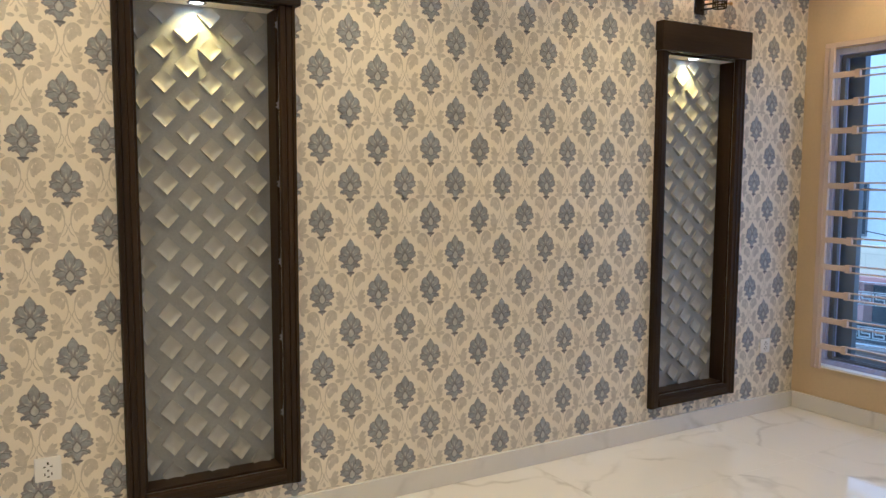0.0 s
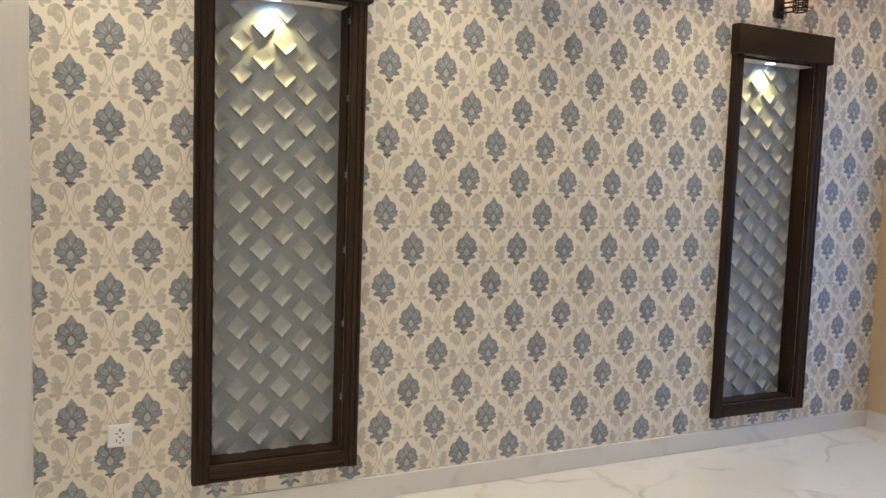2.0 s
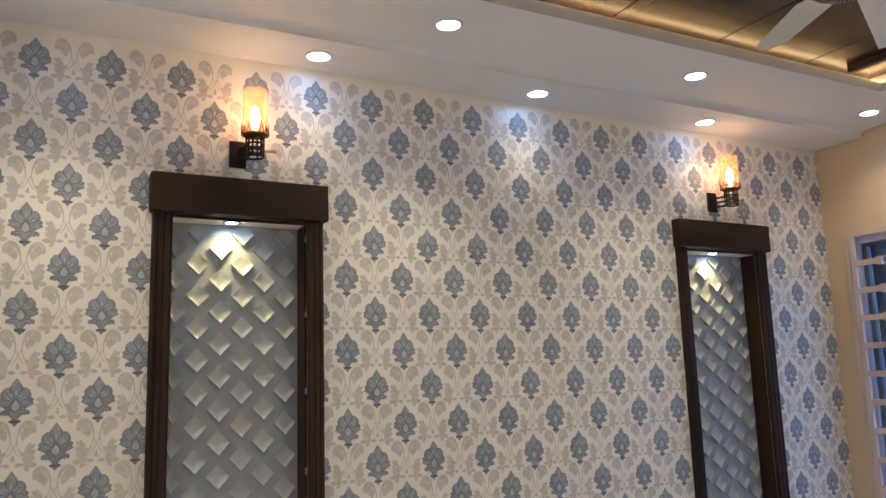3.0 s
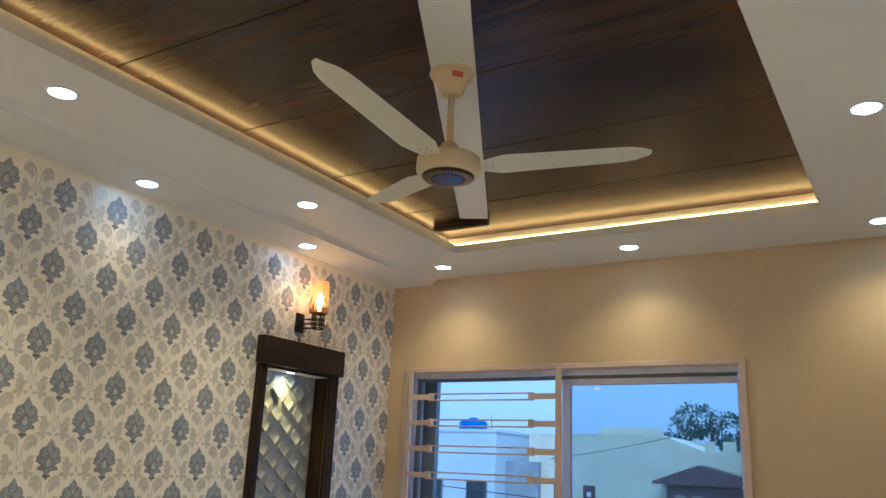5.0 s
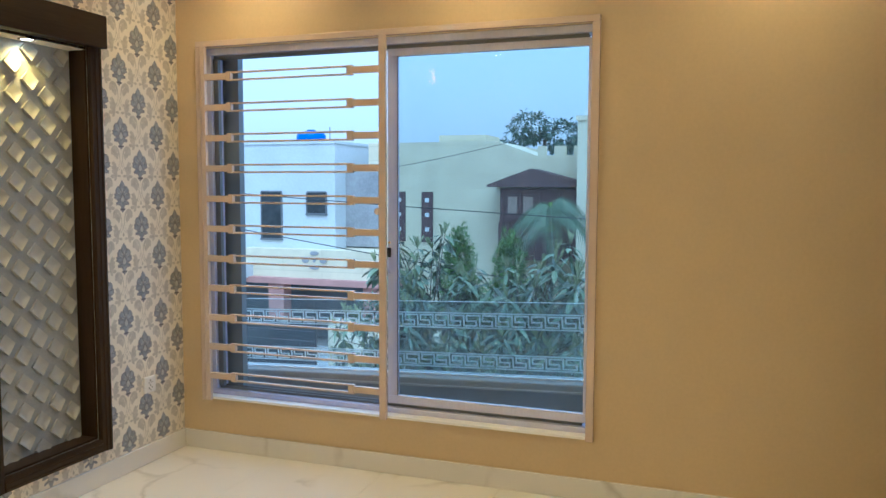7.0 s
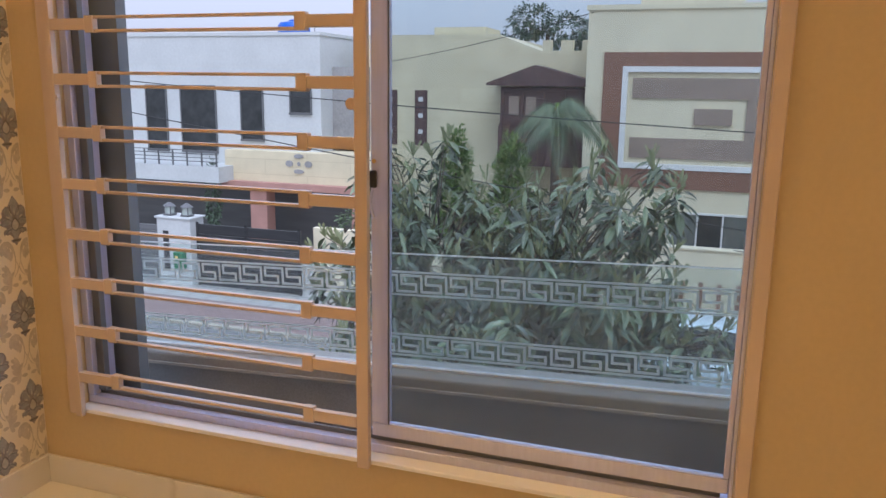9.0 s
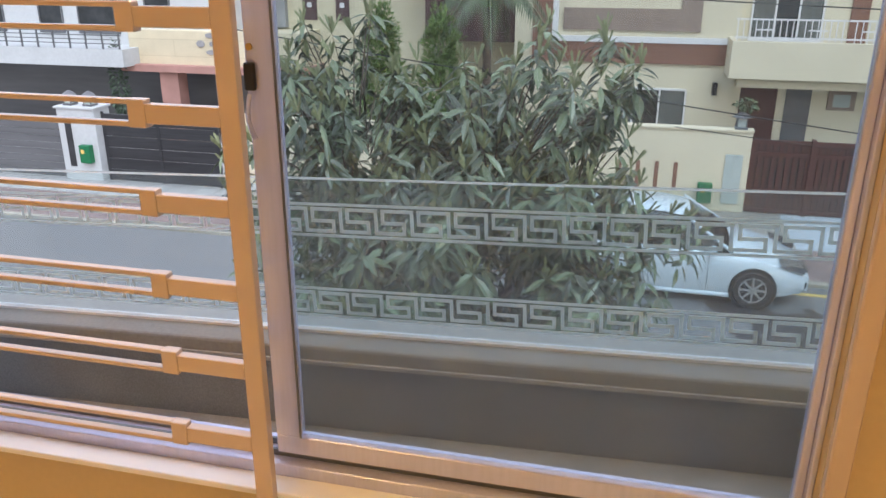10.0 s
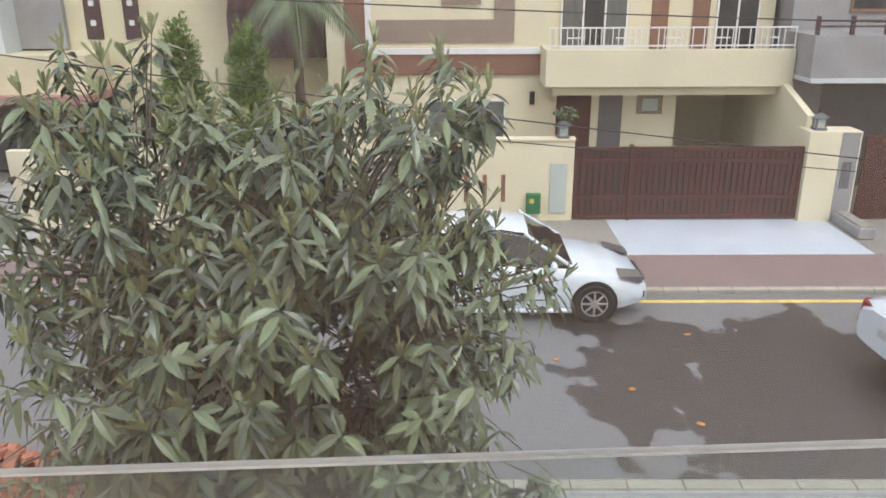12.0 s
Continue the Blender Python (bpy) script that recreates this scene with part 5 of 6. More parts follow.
leaf_cloud("foliage", (XW + 0.2, -0.62, -1.62), (0.22, 0.26, 0.16), 120, 0.10, 0.03, LEAFM, pt, 5)
bm = bmesh.new()
add_tube(bm, (XW + 0.2, -0.62, -1.88), (XW + 0.2, -0.62, -1.6), 0.015)
part("stem", bm, M_JHAROKHA, pt)
pl = thing("planter_box", (20.6, -6.6, G + 0.07), "low weathered stone planter beside the drive", "planter")
part("trough", box((19.9, -6.72, G + 0.07), (21.1, -6.38, G + 0.30), 0.03, 2), M_GREYHOUSE, pl)
part("soil", box((19.95, -6.68, G + 0.30), (21.05, -6.42, G + 0.33), 0.01), M_PEBBLE, pl)

# grey unfinished house next door
D = thing("house", (26, -9, G), "raw grey cement house with a plain balcony", "house", "houses across the street")
part("wall", box((24.2, -16, G), (31, -6.25, 3.6)), M_GREYHOUSE, D)
part("roof", box((24.1, -16.1, 3.6), (31.1, -6.22, 3.75)), M_GREYHOUSE, D)
db = part("balcony", box((22.5, -15, -1.06), (24.2, -6.1, -0.14), 0.012), M_GREYHOUSE, D)
part("balcony_edge", box((22.42, -15, -1.16), (24.2, -6.1, -1.06)), M_WHITEHOUSE, db)
for k in range(9):
    part("rail_post", box((22.55, -6.2 - k * 0.75, -0.14), (22.63, -6.12 - k * 0.75, 0.26)), M_JHAROKHA, db)
for z in (0.02, 0.14):
    part("hand_rail", box((22.56, -13, z), (22.61, -6.1, z + 0.04)), M_JHAROKHA, db)
house_window(D, 24.2, -7.6, -9.6, 0.3, 1.5, None, 2, M_BROWNTILE)
house_window(D, 24.2, -11.0, -12.6, 0.3, 1.5, None, 2, M_BROWNTILE)
# the porch's darkness is put in as a flat dark grey slab
rect_part("garage_mouth", D, 24.2, -7.2, -12.5, G + 0.1, -1.4, M_DARKGREY, 0.02)
dg = thing("driveway_gate", (XW, -9, G + 0.07), "dark brown solid steel driveway gate, closed", "gate")
for k in range(3):
    part("gate_panel", box((XW + 0.03, -6.95 - (k + 1) * 1.5 + 0.02, G + 0.08), (XW + 0.08, -6.95 - k * 1.5, -2.1), 0.006), M_GATE, dg)

# cream house with the carved timber bay
Bh = thing("house", (29, 8.5, G), "pale yellow house with a carved timber bay window", "house", "houses across the street")
XB = 26.5
part("wall", box((XB, 4.84, G), (33, 12.45, 2.42)), M_CREAMHOUSE, Bh)
part("parapet", box((XB, 7.85, 2.42), (33, 12.45, 2.90)), M_CREAMHOUSE, Bh)
bm = bmesh.new()
add_prism(bm, [(7.85, 2.42), (7.85, 2.90), (6.55, 2.43), (6.55, 2.42)], lambda u, v, w: (XB + w, u, v), 3.0)
part("sloped_parapet", bm, M_CREAMHOUSE, Bh)
part("parapet_block", box((XB + 0.3, 8.3, 2.90), (XB + 2, 9.95, 3.14)), M_CREAMHOUSE, Bh)
for y0, y1 in ((6.46, 6.20), (5.92, 5.56), (5.30, 4.9)):
    part("crenel", box((XB, y1, 2.42), (XB + 0.2, y0, 2.72)), M_CREAMHOUSE, Bh)
for y0, y1 in ((10.46, 10.05), (11.50, 11.06)):
    sl = rect_part("slit_panel", Bh, XB, y0, y1, -0.48, 1.23, M_JHAROKHA, 0.04)
    for z in (0.95, 0.45, -0.05):
        part("white_boss", box((XB - 0.055, (y0 + y1) / 2 - 0.07, z - 0.07), (XB - 0.041, (y0 + y1) / 2 + 0.07, z + 0.07), 0.02), M_WHITEMETAL, sl)
XJ = 25.5
jh = part("bay", box((XJ, 4.95, -0.88), (XB, 7.42, 1.36)), M_JHAROKHA, Bh, "dark carved timber bay window")
bm = bmesh.new()
add_prism(bm, [(4.86, 1.40), (7.80, 1.40), (7.80, 1.47), (6.39, 1.98), (4.86, 1.58)], lambda u, v, w: (XJ - 0.25 + w, u, v), 1.25)
part("gable_roof", bm, M_JHAROKHA, jh)
for k in range(12):
    y = 5.03 + k * 0.21
    part("bay_slat", box((XJ - 0.03, y, -0.86), (XJ - 0.002, y + 0.13, 0.30), 0.004), M_JHAROKHA, jh)
for z in (0.34, 0.42, 1.26):
    part("bay_rail", box((XJ - 0.06, 4.95, z - 0.04), (XJ - 0.002, 7.42, z + 0.04), 0.006), M_JHAROKHA, jh)
for k in range(5):
    y = 4.97 + k * 0.60
    part("bay_post", box((XJ - 0.05, y - 0.04, 0.46), (XJ - 0.002, y + 0.04, 1.22), 0.006), M_JHAROKHA, jh)
for y in (6.52, 7.02):
    lat = part("lattice", box((XJ - 0.02, y - 0.15, 0.58), (XJ - 0.002, y + 0.15, 1.10)), M_TAUPE, jh, "pale pierced lattice pane")
# lower wing of that house
wing = part("wing_wall", box((25.0, 11.0, -1.72), (XB, 16.5, -0.75)), M_CREAMHOUSE, Bh)
part("pink_slab", box((24.7, 10.9, -1.92), (XB, 16.7, -1.72)), M_PINK, wing)
for y in (11.6, 15.2):
    part("pink_column", box((24.85, y - 0.3, G), (25.35, y + 0.3, -1.92)), M_PINK, wing)
# porch back in the same dark grey as the steel gates
part("porch_back", box((XB - 0.2, 11.0, G), (XB, 16.5, -1.92)), M_DARKGREY, wing)
bm = bmesh.new()
for u, v, ru, rv in ((13.78, -0.86, 0.17, 0.07), (13.78, -1.34, 0.18, 0.07), (14.12, -1.10, 0.13, 0.10), (13.44, -1.10, 0.13, 0.10), (13.78, -1.10, 0.05, 0.07)):
    add_prism(bm, [(u + ru * math.cos(2 * math.pi * i / 12), v + rv * math.sin(2 * math.pi * i / 12)) for i in range(12)], lambda a, b, w: (24.965 + w, a, b), 0.05)
part("plaster_ornament", bm, M_GREYHOUSE, wing, "grey flower-shaped plaster ornament")

# white house
C = thing("house", (29, 18, G), "white two-storey house with balcony and tall windows", "house", "houses across the street")
XC = 25.5
part("wall", box((XC, 13.24, -1.75), (34, 28, 2.85)), M_WHITEHOUSE, C)
# set-back ground floor in the gates' dark grey
part("ground_floor", box((XC + 1.0, 16.6, G), (34, 28, -1.75)), M_DARKGREY, C)
part("roof", box((XC - 0.04, 13.2, 2.85), (34, 28.05, 2.95)), M_WHITEHOUSE, C)
part("side_block", box((XC + 0.8, 12.0, -0.7), (32, 13.24, 1.92)), M_GREYHOUSE, C)
for y0, y1, z0, z1 in ((19.87, 19.05, -0.9, 1.28), (18.47, 17.1, -0.9, 1.28), (16.14, 15.32, -0.45, 1.24), (14.32, 13.57, 0.45, 1.23), (22.5, 21.2, -0.9, 1.28)):
    house_window(C, XC, y0, y1, z0, z1, None, 1, M_DARKGREY)
cb = part("balcony", box((24.2, 16.2, -1.75), (XC, 26, -1.25)), M_WHITEHOUSE, C)
for k in range(18):
    part("rail_post", box((24.25, 16.3 + k * 0.55, -1.25), (24.29, 16.34 + k * 0.55, -0.75)), M_DARKGREY, cb)
for z in (-1.1, -0.98, -0.86, -0.75):
    part("rail_bar", box((24.25, 16.25, z - 0.012), (24.28, 26, z + 0.012)), M_DARKGREY, cb)
tank = thing("water_tank", (26.6, 14.75, 2.95), "blue plastic water tank on the flat roof", "tank")
bm = bmesh.new()
add_lathe(bm, (26.6, 14.75, 2.95), [(0.50, 0), (0.52, 0.03), (0.52, 0.26), (0.45, 0.36), (0.16, 0.42), (0.15, 0.46), (0.05, 0.47)], 24)
part("drum", bm, M_TANK, tank, smooth=True)
bm = bmesh.new()
add_tube(bm, (26.6, 14.0, 2.95), (26.6, 14.0, 3.5), 0.02, n=8)
part("pipe", bm, M_GREYHOUSE, tank)

# street wall, gates and pillar of the left-hand neighbours
XL = 20.2
structure("street_wall", box((XL + 0.6, 4.95, G), (XL + 0.8, 11.05, -2.25), 0.01), M_CREAM2, "cream street wall behind the tree", "wall")
bg = thing("driveway_gate", (XL, 12.6, G + 0.07), "black horizontal-board steel driveway gate, closed", "gate")
for k in range(6):
    part("board", box((XL + 0.03, 11.1, G + 0.09 + k * 0.275), (XL + 0.08, 14.2, G + 0.09 + k * 0.275 + 0.262), 0.008), M_GATEDARK, bg)
for y in (11.1, 12.65, 14.12):
    part("gate_stile", box((XL + 0.02, y, G + 0.07), (XL + 0.029, y + 0.08, -2.22)), M_GATEDARK, bg)
wp = thing("gate_pillar", (XL, 14.8, G), "white gate pillar with a dark slot", "pillar")
part("pillar_body", box((XL - 0.1, 14.3, G), (XL + 0.5, 15.35, -2.17), 0.012), M_WHITEHOUSE, wp)
part("pillar_cap", box((XL - 0.14, 14.26, -2.17), (XL + 0.54, 15.39, -2.12), 0.008), M_WHITEHOUSE, wp)
part("pillar_slot", box((XL - 0.112, 14.98, -3.6), (XL - 0.098, 15.16, -2.5), 0.004), M_GATEDARK, wp)
green_box(XL - 0.1, 14.60, -3.25)
gg = thing("driveway_gate", (XL, 17.2, G + 0.07), "grey horizontal-slat steel driveway gate, closed", "gate")
for k in range(9):
    part("board", box((XL + 0.03, 15.4, G + 0.09 + k * 0.17), (XL + 0.08, 22.0, G + 0.09 + k * 0.17 + 0.155), 0.006), M_DARKGREY, gg)


# ---------------------------------------------------------------- overhead cables
def cable(p, q, sag, r=0.012):
    bm = bmesh.new()
    p, q = Vector(p), Vector(q)
    pts = [p.lerp(q, k / 24) - Vector((0, 0, sag * 4 * (k / 24) * (1 - k / 24))) for k in range(25)]
    run = (q - p).normalized()
    side = run.cross(Vector((0, 0, 1))).normalized()
    over = side.cross(run)
    add_loft(bm, [[c + (side * math.cos(k * math.pi / 3) + over * math.sin(k * math.pi / 3)) * r for k in range(6)] for c in pts])
    tagged(part("overhead_cable", bm, M_CABLE), "thin black overhead cable across the street view", "cable", "overhead cables")


cable((18, 22, 2.0), (18, -14, 0.25), 0.35)
cable((17.6, 30, 3.3), (18.4, -9, -2.3), 0.35)
cable((26.49, 11.6, 2.05), (24.49, 4.7, 3.30), 0.1, 0.010)
cable((18, 0.96, -1.49), (18, -16, -2.9), 0.05, 0.009)


# ---------------------------------------------------------------- car
M_CARWHITE = material("white_car_paint", (0.68, 0.75, 0.81), 0.18, vary=0.02, coat=0.6, spec=0.6)
M_CARGLASS = material("dark_car_glass", (0.018, 0.019, 0.02), 0.06, vary=0.1, spec=0.7)
M_TYRE = material("black_tyre_rubber", (0.018, 0.018, 0.018), 0.8, vary=0.2, scale=20)
M_RIM = material("silver_alloy", (0.55, 0.55, 0.56), 0.3, metal=0.7, vary=0.05)
M_HEADLAMP = material("clear_headlamp", (0.10, 0.10, 0.11), 0.08, vary=0.3, scale=30, spec=0.8)
M_LAMPRED = material("red_lamp_plastic", (0.25, 0.02, 0.02), 0.2, vary=0.1)


def lerp_table(table, q):
    for (a, *va), (b, *vb) in zip(table, table[1:]):
        if a <= q <= b:
            w = (q - a) / (b - a)
            w = w * w * (3 - 2 * w)
            return [u + (v - u) * w for u, v in zip(va, vb)]
    return list(table[-1][1:]) if q > table[-1][0] else list(table[0][1:])


def build_car():
    """A saloon that points along -y; its origin is on the ground under its middle."""
    car = thing("car", (0, 0, 0), "white parked saloon car with silver alloy wheels", "car", "cars in the street")
    L = 4.55
    # station along the length: half width, underside, shoulder height, deck height
    prof = [(0.0, 0.60, 0.34, 0.50, 0.54), (0.03, 0.74, 0.22, 0.58, 0.64), (0.10, 0.84, 0.18, 0.70, 0.76), (0.22, 0.87, 0.17, 0.80, 0.88), (0.30, 0.875, 0.17, 0.86, 0.95), (0.50, 0.88, 0.17, 0.90, 0.96), (0.75, 0.88, 0.18, 0.93, 0.98), (0.88, 0.86, 0.20, 0.95, 1.04), (0.97, 0.80, 0.28, 0.92, 1.03), (1.0, 0.70, 0.40, 0.80, 0.92)]
    bm = bmesh.new()
    rings = []
    for k in range(41):
        q = k / 40
        hw, zb, zs, zd = lerp_table(prof, q)
        y = (q - 0.5) * L
        half = [(0.55 * hw, zb), (0.93 * hw, zb + 0.03), (hw, zb + 0.16), (hw, zs - 0.22), (0.985 * hw, zs - 0.04), (0.93 * hw, zs + 0.02), (0.6 * hw, zd - 0.006), (0.0, zd)]
        rings.append([(u, y, z) for u, z in half] + [(-u, y, z) for u, z in half[-2::-1]])
    add_loft(bm, rings)
    body = part("body", bm, M_CARWHITE, car, smooth=True)
    # cabin: dark glasshouse with a white roof and pillars
    cab = [(0.265, 0.74, 0.90, 0.92), (0.34, 0.72, 0.92, 1.14), (0.43, 0.66, 0.94, 1.40), (0.52, 0.63, 0.95, 1.455), (0.66, 0.62, 0.96, 1.445), (0.76, 0.64, 0.97, 1.33), (0.86, 0.70, 0.98, 1.10), (0.90, 0.72, 0.98, 1.02)]
    bm = bmesh.new()
    rings = []
    for k in range(27):
        q = 0.265 + (0.90 - 0.265) * k / 26
        ht, zb, zt = lerp_table(cab, q)
        y = (q - 0.5) * L
        bw_ = 0.80
        frac = min(max((zt - zb) / 0.5, 0.05), 1)
        top = bw_ + (0.60 - bw_) * frac
        rings.append([(bw_, y, zb - 0.03), (bw_ + (top - bw_) * 0.5, y, (zb + zt) / 2), (top, y, zt - 0.035 * frac), (top * 0.72, y, zt), (-top * 0.72, y, zt), (-top, y, zt - 0.035 * frac), (-bw_ - (top - bw_) * 0.5, y, (zb + zt) / 2), (-bw_, y, zb - 0.03)])
    add_loft(bm, rings)
    part("glasshouse", bm, M_CARGLASS, car, "dark tinted windows", True)
    bm = bmesh.new()
    rings = []
    for k in range(15):
        q = 0.415 + (0.775 - 0.415) * k / 14
        ht, zb, zt = lerp_table(cab, q)
        frac = min(max((zt - zb) / 0.5, 0.05), 1)
        top = 0.80 + (0.60 - 0.80) * frac
        y = (q - 0.5) * L
        rings.append([(top + 0.012, y, zt - 0.05), (top * 0.74, y, zt + 0.012), (0, y, zt + 0.022), (-top * 0.74, y, zt + 0.012), (-top - 0.012, y, zt - 0.05), (-top * 0.7, y, zt - 0.02), (top * 0.7, y, zt - 0.02)])
    add_loft(bm, rings)
    part("roof", bm, M_CARWHITE, car, smooth=True)
    for sgn in (1, -1):
        for (qa, za, ua), (qb, zb, ub), w in (((0.27, 0.91, 0.80), (0.43, 1.39, 0.615), 0.03), ((0.90, 1.0, 0.80), (0.76, 1.33, 0.65), 0.05), ((0.575, 0.95, 0.805), (0.575, 1.42, 0.61), 0.025)):
            bm = bmesh.new()
            add_tube(bm, (sgn * ua, (qa - 0.5) * L, za), (sgn * ub, (qb - 0.5) * L, zb), w, w * 0.9, 8)
            part("pillar", bm, M_CARWHITE if w != 0.025 else M_DARK, car, smooth=True)
        bm = bmesh.new()
        add_lathe(bm, (sgn * 0.97, (0.335 - 0.5) * L, 0.97), [(0.02, -0.06), (0.085, -0.045), (0.095, 0.02), (0.06, 0.065), (0.01, 0.07)], 16, 0.6)
        mir = part("wing_mirror", bm, M_CARWHITE, car, smooth=True)
        bm = bmesh.new()
        add_tube(bm, (sgn * 0.84, (0.335 - 0.5) * L, 0.93), (sgn * 0.93, (0.335 - 0.5) * L, 0.94), 0.02, n=8)
        part("mirror_stalk", bm, M_DARK, mir)
        # lamps
        for nm, q0, q1, zc, hh, mt in (("headlight", 0.022, 0.105, 0.655, 0.055, M_HEADLAMP), ("tail_light", 0.955, 0.992, 0.86, 0.075, M_LAMPRED)):
            bm = bmesh.new()
            rings = []
            for k in range(7):
                q = q0 + (q1 - q0) * k / 6
                hw, zb, zs, zd = lerp_table(prof, q)
                y = (q - 0.5) * L
                taper = 1 - 0.75 * (k / 6 if nm == "headlight" else 0)
                zc_ = zc + 0.10 * (k / 6 if nm == "headlight" else 0)
                rings.append([(sgn * (hw * w_ + 0.008), y, zc_ + z_ * hh * taper) for w_, z_ in ((1.0, -1), (0.985, 1), (0.55, 1.0), (0.7, -1))])
            add_loft(bm, rings)
            part(nm, bm, mt, car)
        part("fog_recess", box((sgn * 0.62 - 0.05, -L / 2 + 0.03, 0.34), (sgn * 0.62 + 0.05, -L / 2 + 0.12, 0.45), 0.01), M_DARK, car)
        for q in (0.47, 0.64):
            part("door_handle", box((sgn * 0.875 - 0.02, (q - 0.5) * L - 0.08, 0.80), (sgn * 0.875 + 0.02, (q - 0.5) * L + 0.08, 0.825), 0.006), M_CARWHITE, car)
        for q in (0.345, 0.545, 0.70):
            part("door_seam", box((sgn * 0.880 - 0.003, (q - 0.5) * L - 0.004, 0.30), (sgn * 0.880 + 0.003, (q - 0.5) * L + 0.004, 0.88)), M_DARK, car)
        part("side_skirt", box((sgn * 0.80 - 0.06, -L * 0.24, 0.15), (sgn * 0.80 + 0.06, L * 0.24, 0.22), 0.02), M_CARWHITE, car)
    part("grille", box((-0.42, -L / 2 - 0.012, 0.50), (0.42, -L / 2 + 0.06, 0.58), 0.015), M_DARK, car)
    part("number_plate", box((-0.24, L / 2 - 0.06, 0.62), (0.24, L / 2 + 0.004, 0.74), 0.006), M_PLAQUE, car, "pale number plate")
    part("air_intake", box((-0.45, -L / 2 + 0.005, 0.28), (0.45, -L / 2 + 0.12, 0.40), 0.02), M_DARK, car)
    for wx in (0.80, -0.80):
        for wy in (-L / 2 + 0.86, L / 2 - 0.98):
            out = 1 if wx > 0 else -1
            arch = bmesh.new()
            add_tube(arch, (wx - out * 0.10, wy, 0.325), (wx + out * 0.086, wy, 0.325), 0.365, n=32)
            part("wheel_arch", arch, M_DARK, car)
            bm = bmesh.new()
            rings = []
            for r, w in ((0.20, -0.10), (0.29, -0.105), (0.318, -0.08), (0.322, 0.0), (0.318, 0.08), (0.29, 0.105), (0.215, 0.10), (0.20, 0.05)):
                rings.append([(wx + out * w, wy + r * math.cos(2 * math.pi * i / 32), 0.322 + r * math.sin(2 * math.pi * i / 32)) for i in range(32)])
            add_loft(bm, rings)
            wheel = part("wheel", bm, M_TYRE, car, "black tyre", True)
            bm = bmesh.new()
            add_tube(bm, (wx + out * 0.04, wy, 0.322), (wx + out * 0.055, wy, 0.322), 0.205, n=32)
            part("wheel_well", bm, M_DARK, wheel)
            bm = bmesh.new()
            for i in range(8):
                a = 2 * math.pi * i / 8
                add_tube(bm, (wx + out * 0.095, wy + 0.03 * math.cos(a), 0.322 + 0.03 * math.sin(a)), (wx + out * 0.085, wy + 0.20 * math.cos(a), 0.322 + 0.20 * math.sin(a)), 0.022, 0.016, 6)
            rim_pts = [(wx + out * 0.09, wy + 0.205 * math.cos(2 * math.pi * i / 32), 0.322 + 0.205 * math.sin(2 * math.pi * i / 32)) for i in range(33)]
            for p_, q_ in zip(rim_pts, rim_pts[1:]):
                add_tube(bm, p_, q_, 0.012, n=6, caps=False)
            add_tube(bm, (wx + out * 0.07, wy, 0.322), (wx + out * 0.105, wy, 0.322), 0.05, n=16)
            part("rim", bm, M_RIM, wheel, "silver eight-spoke alloy rim", True)
    return car


car = build_car()
car.matrix_world = Matrix.Translation((17.02, 1.02, G))
other = copy_thing(car, Matrix.Translation((14.30, -6.12, G)) @ Matrix.Rotation(radians(4), 4, "Z"))
other["label"] = "white saloon car standing across the street lane"


# ---------------------------------------------------------------- loose bricks by the kerb
def brick_pile(cx, cy):
    bm = add_box(bmesh.new(), (-0.115, -0.055, -0.037), (0.115, 0.055, 0.037), 0.005)
    me = mesh_of("brick", bm, M_BRICKRED)
    rnd = random.Random(11)
    pile = thing("brick_pile", (cx, cy, G + 0.1), "loose heap of red clay bricks on the verge", "bricks")
    for k in range(230):
        a, r = rnd.uniform(0, 2 * math.pi), 1.25 * math.sqrt(rnd.random())
        h = 0.62 * max(0.0, 1 - (r / 1.35) ** 1.6) * rnd.uniform(0.75, 1.0)
        tilt = 18 if h > 0.05 else 0
        shared("brick", me, pose(cx + 0.85 * r * math.cos(a), cy + 1.2 * r * math.sin(a), G + 0.14 + h, rnd.uniform(-tilt, tilt), rnd.uniform(-tilt, tilt), rnd.choice((0, 90, 25, 70)) + rnd.uniform(-12, 12)), pile)
    bm = bmesh.new()
    add_lathe(bm, (cx, cy, G + 0.1), [(1.25, 0), (0.9, 0.22), (0.5, 0.44), (0.1, 0.52)], 18)
    part("heap_core", bm, M_BRICKRED, pile)


brick_pile(11.35, 7.05)


# ---------------------------------------------------------------- planting
M_BARK = material("grey_brown_bark", (0.10, 0.075, 0.055), 0.9, vary=0.25, scale=12, bump=0.5, bump_scale=30)
M_BIGLEAF = material("dark_olive_leaf", (0.128, 0.158, 0.086), 0.30, vary=0.3, scale=1.4, island=0.65, spec=0.6)
M_YOUNG = material("pale_flower_twig", (0.24, 0.26, 0.13), 0.6, vary=0.2, island=0.3)
M_CONIFER = material("bright_green_conifer", (0.13, 0.20, 0.045), 0.6, vary=0.2, scale=2, island=0.35)
M_PALM = material("grey_green_palm", (0.11, 0.145, 0.075), 0.5, vary=0.2, scale=2, island=0.3)
M_FARLEAF = material("far_dark_leaf", (0.075, 0.11, 0.07), 0.6, vary=0.2, island=0.4)


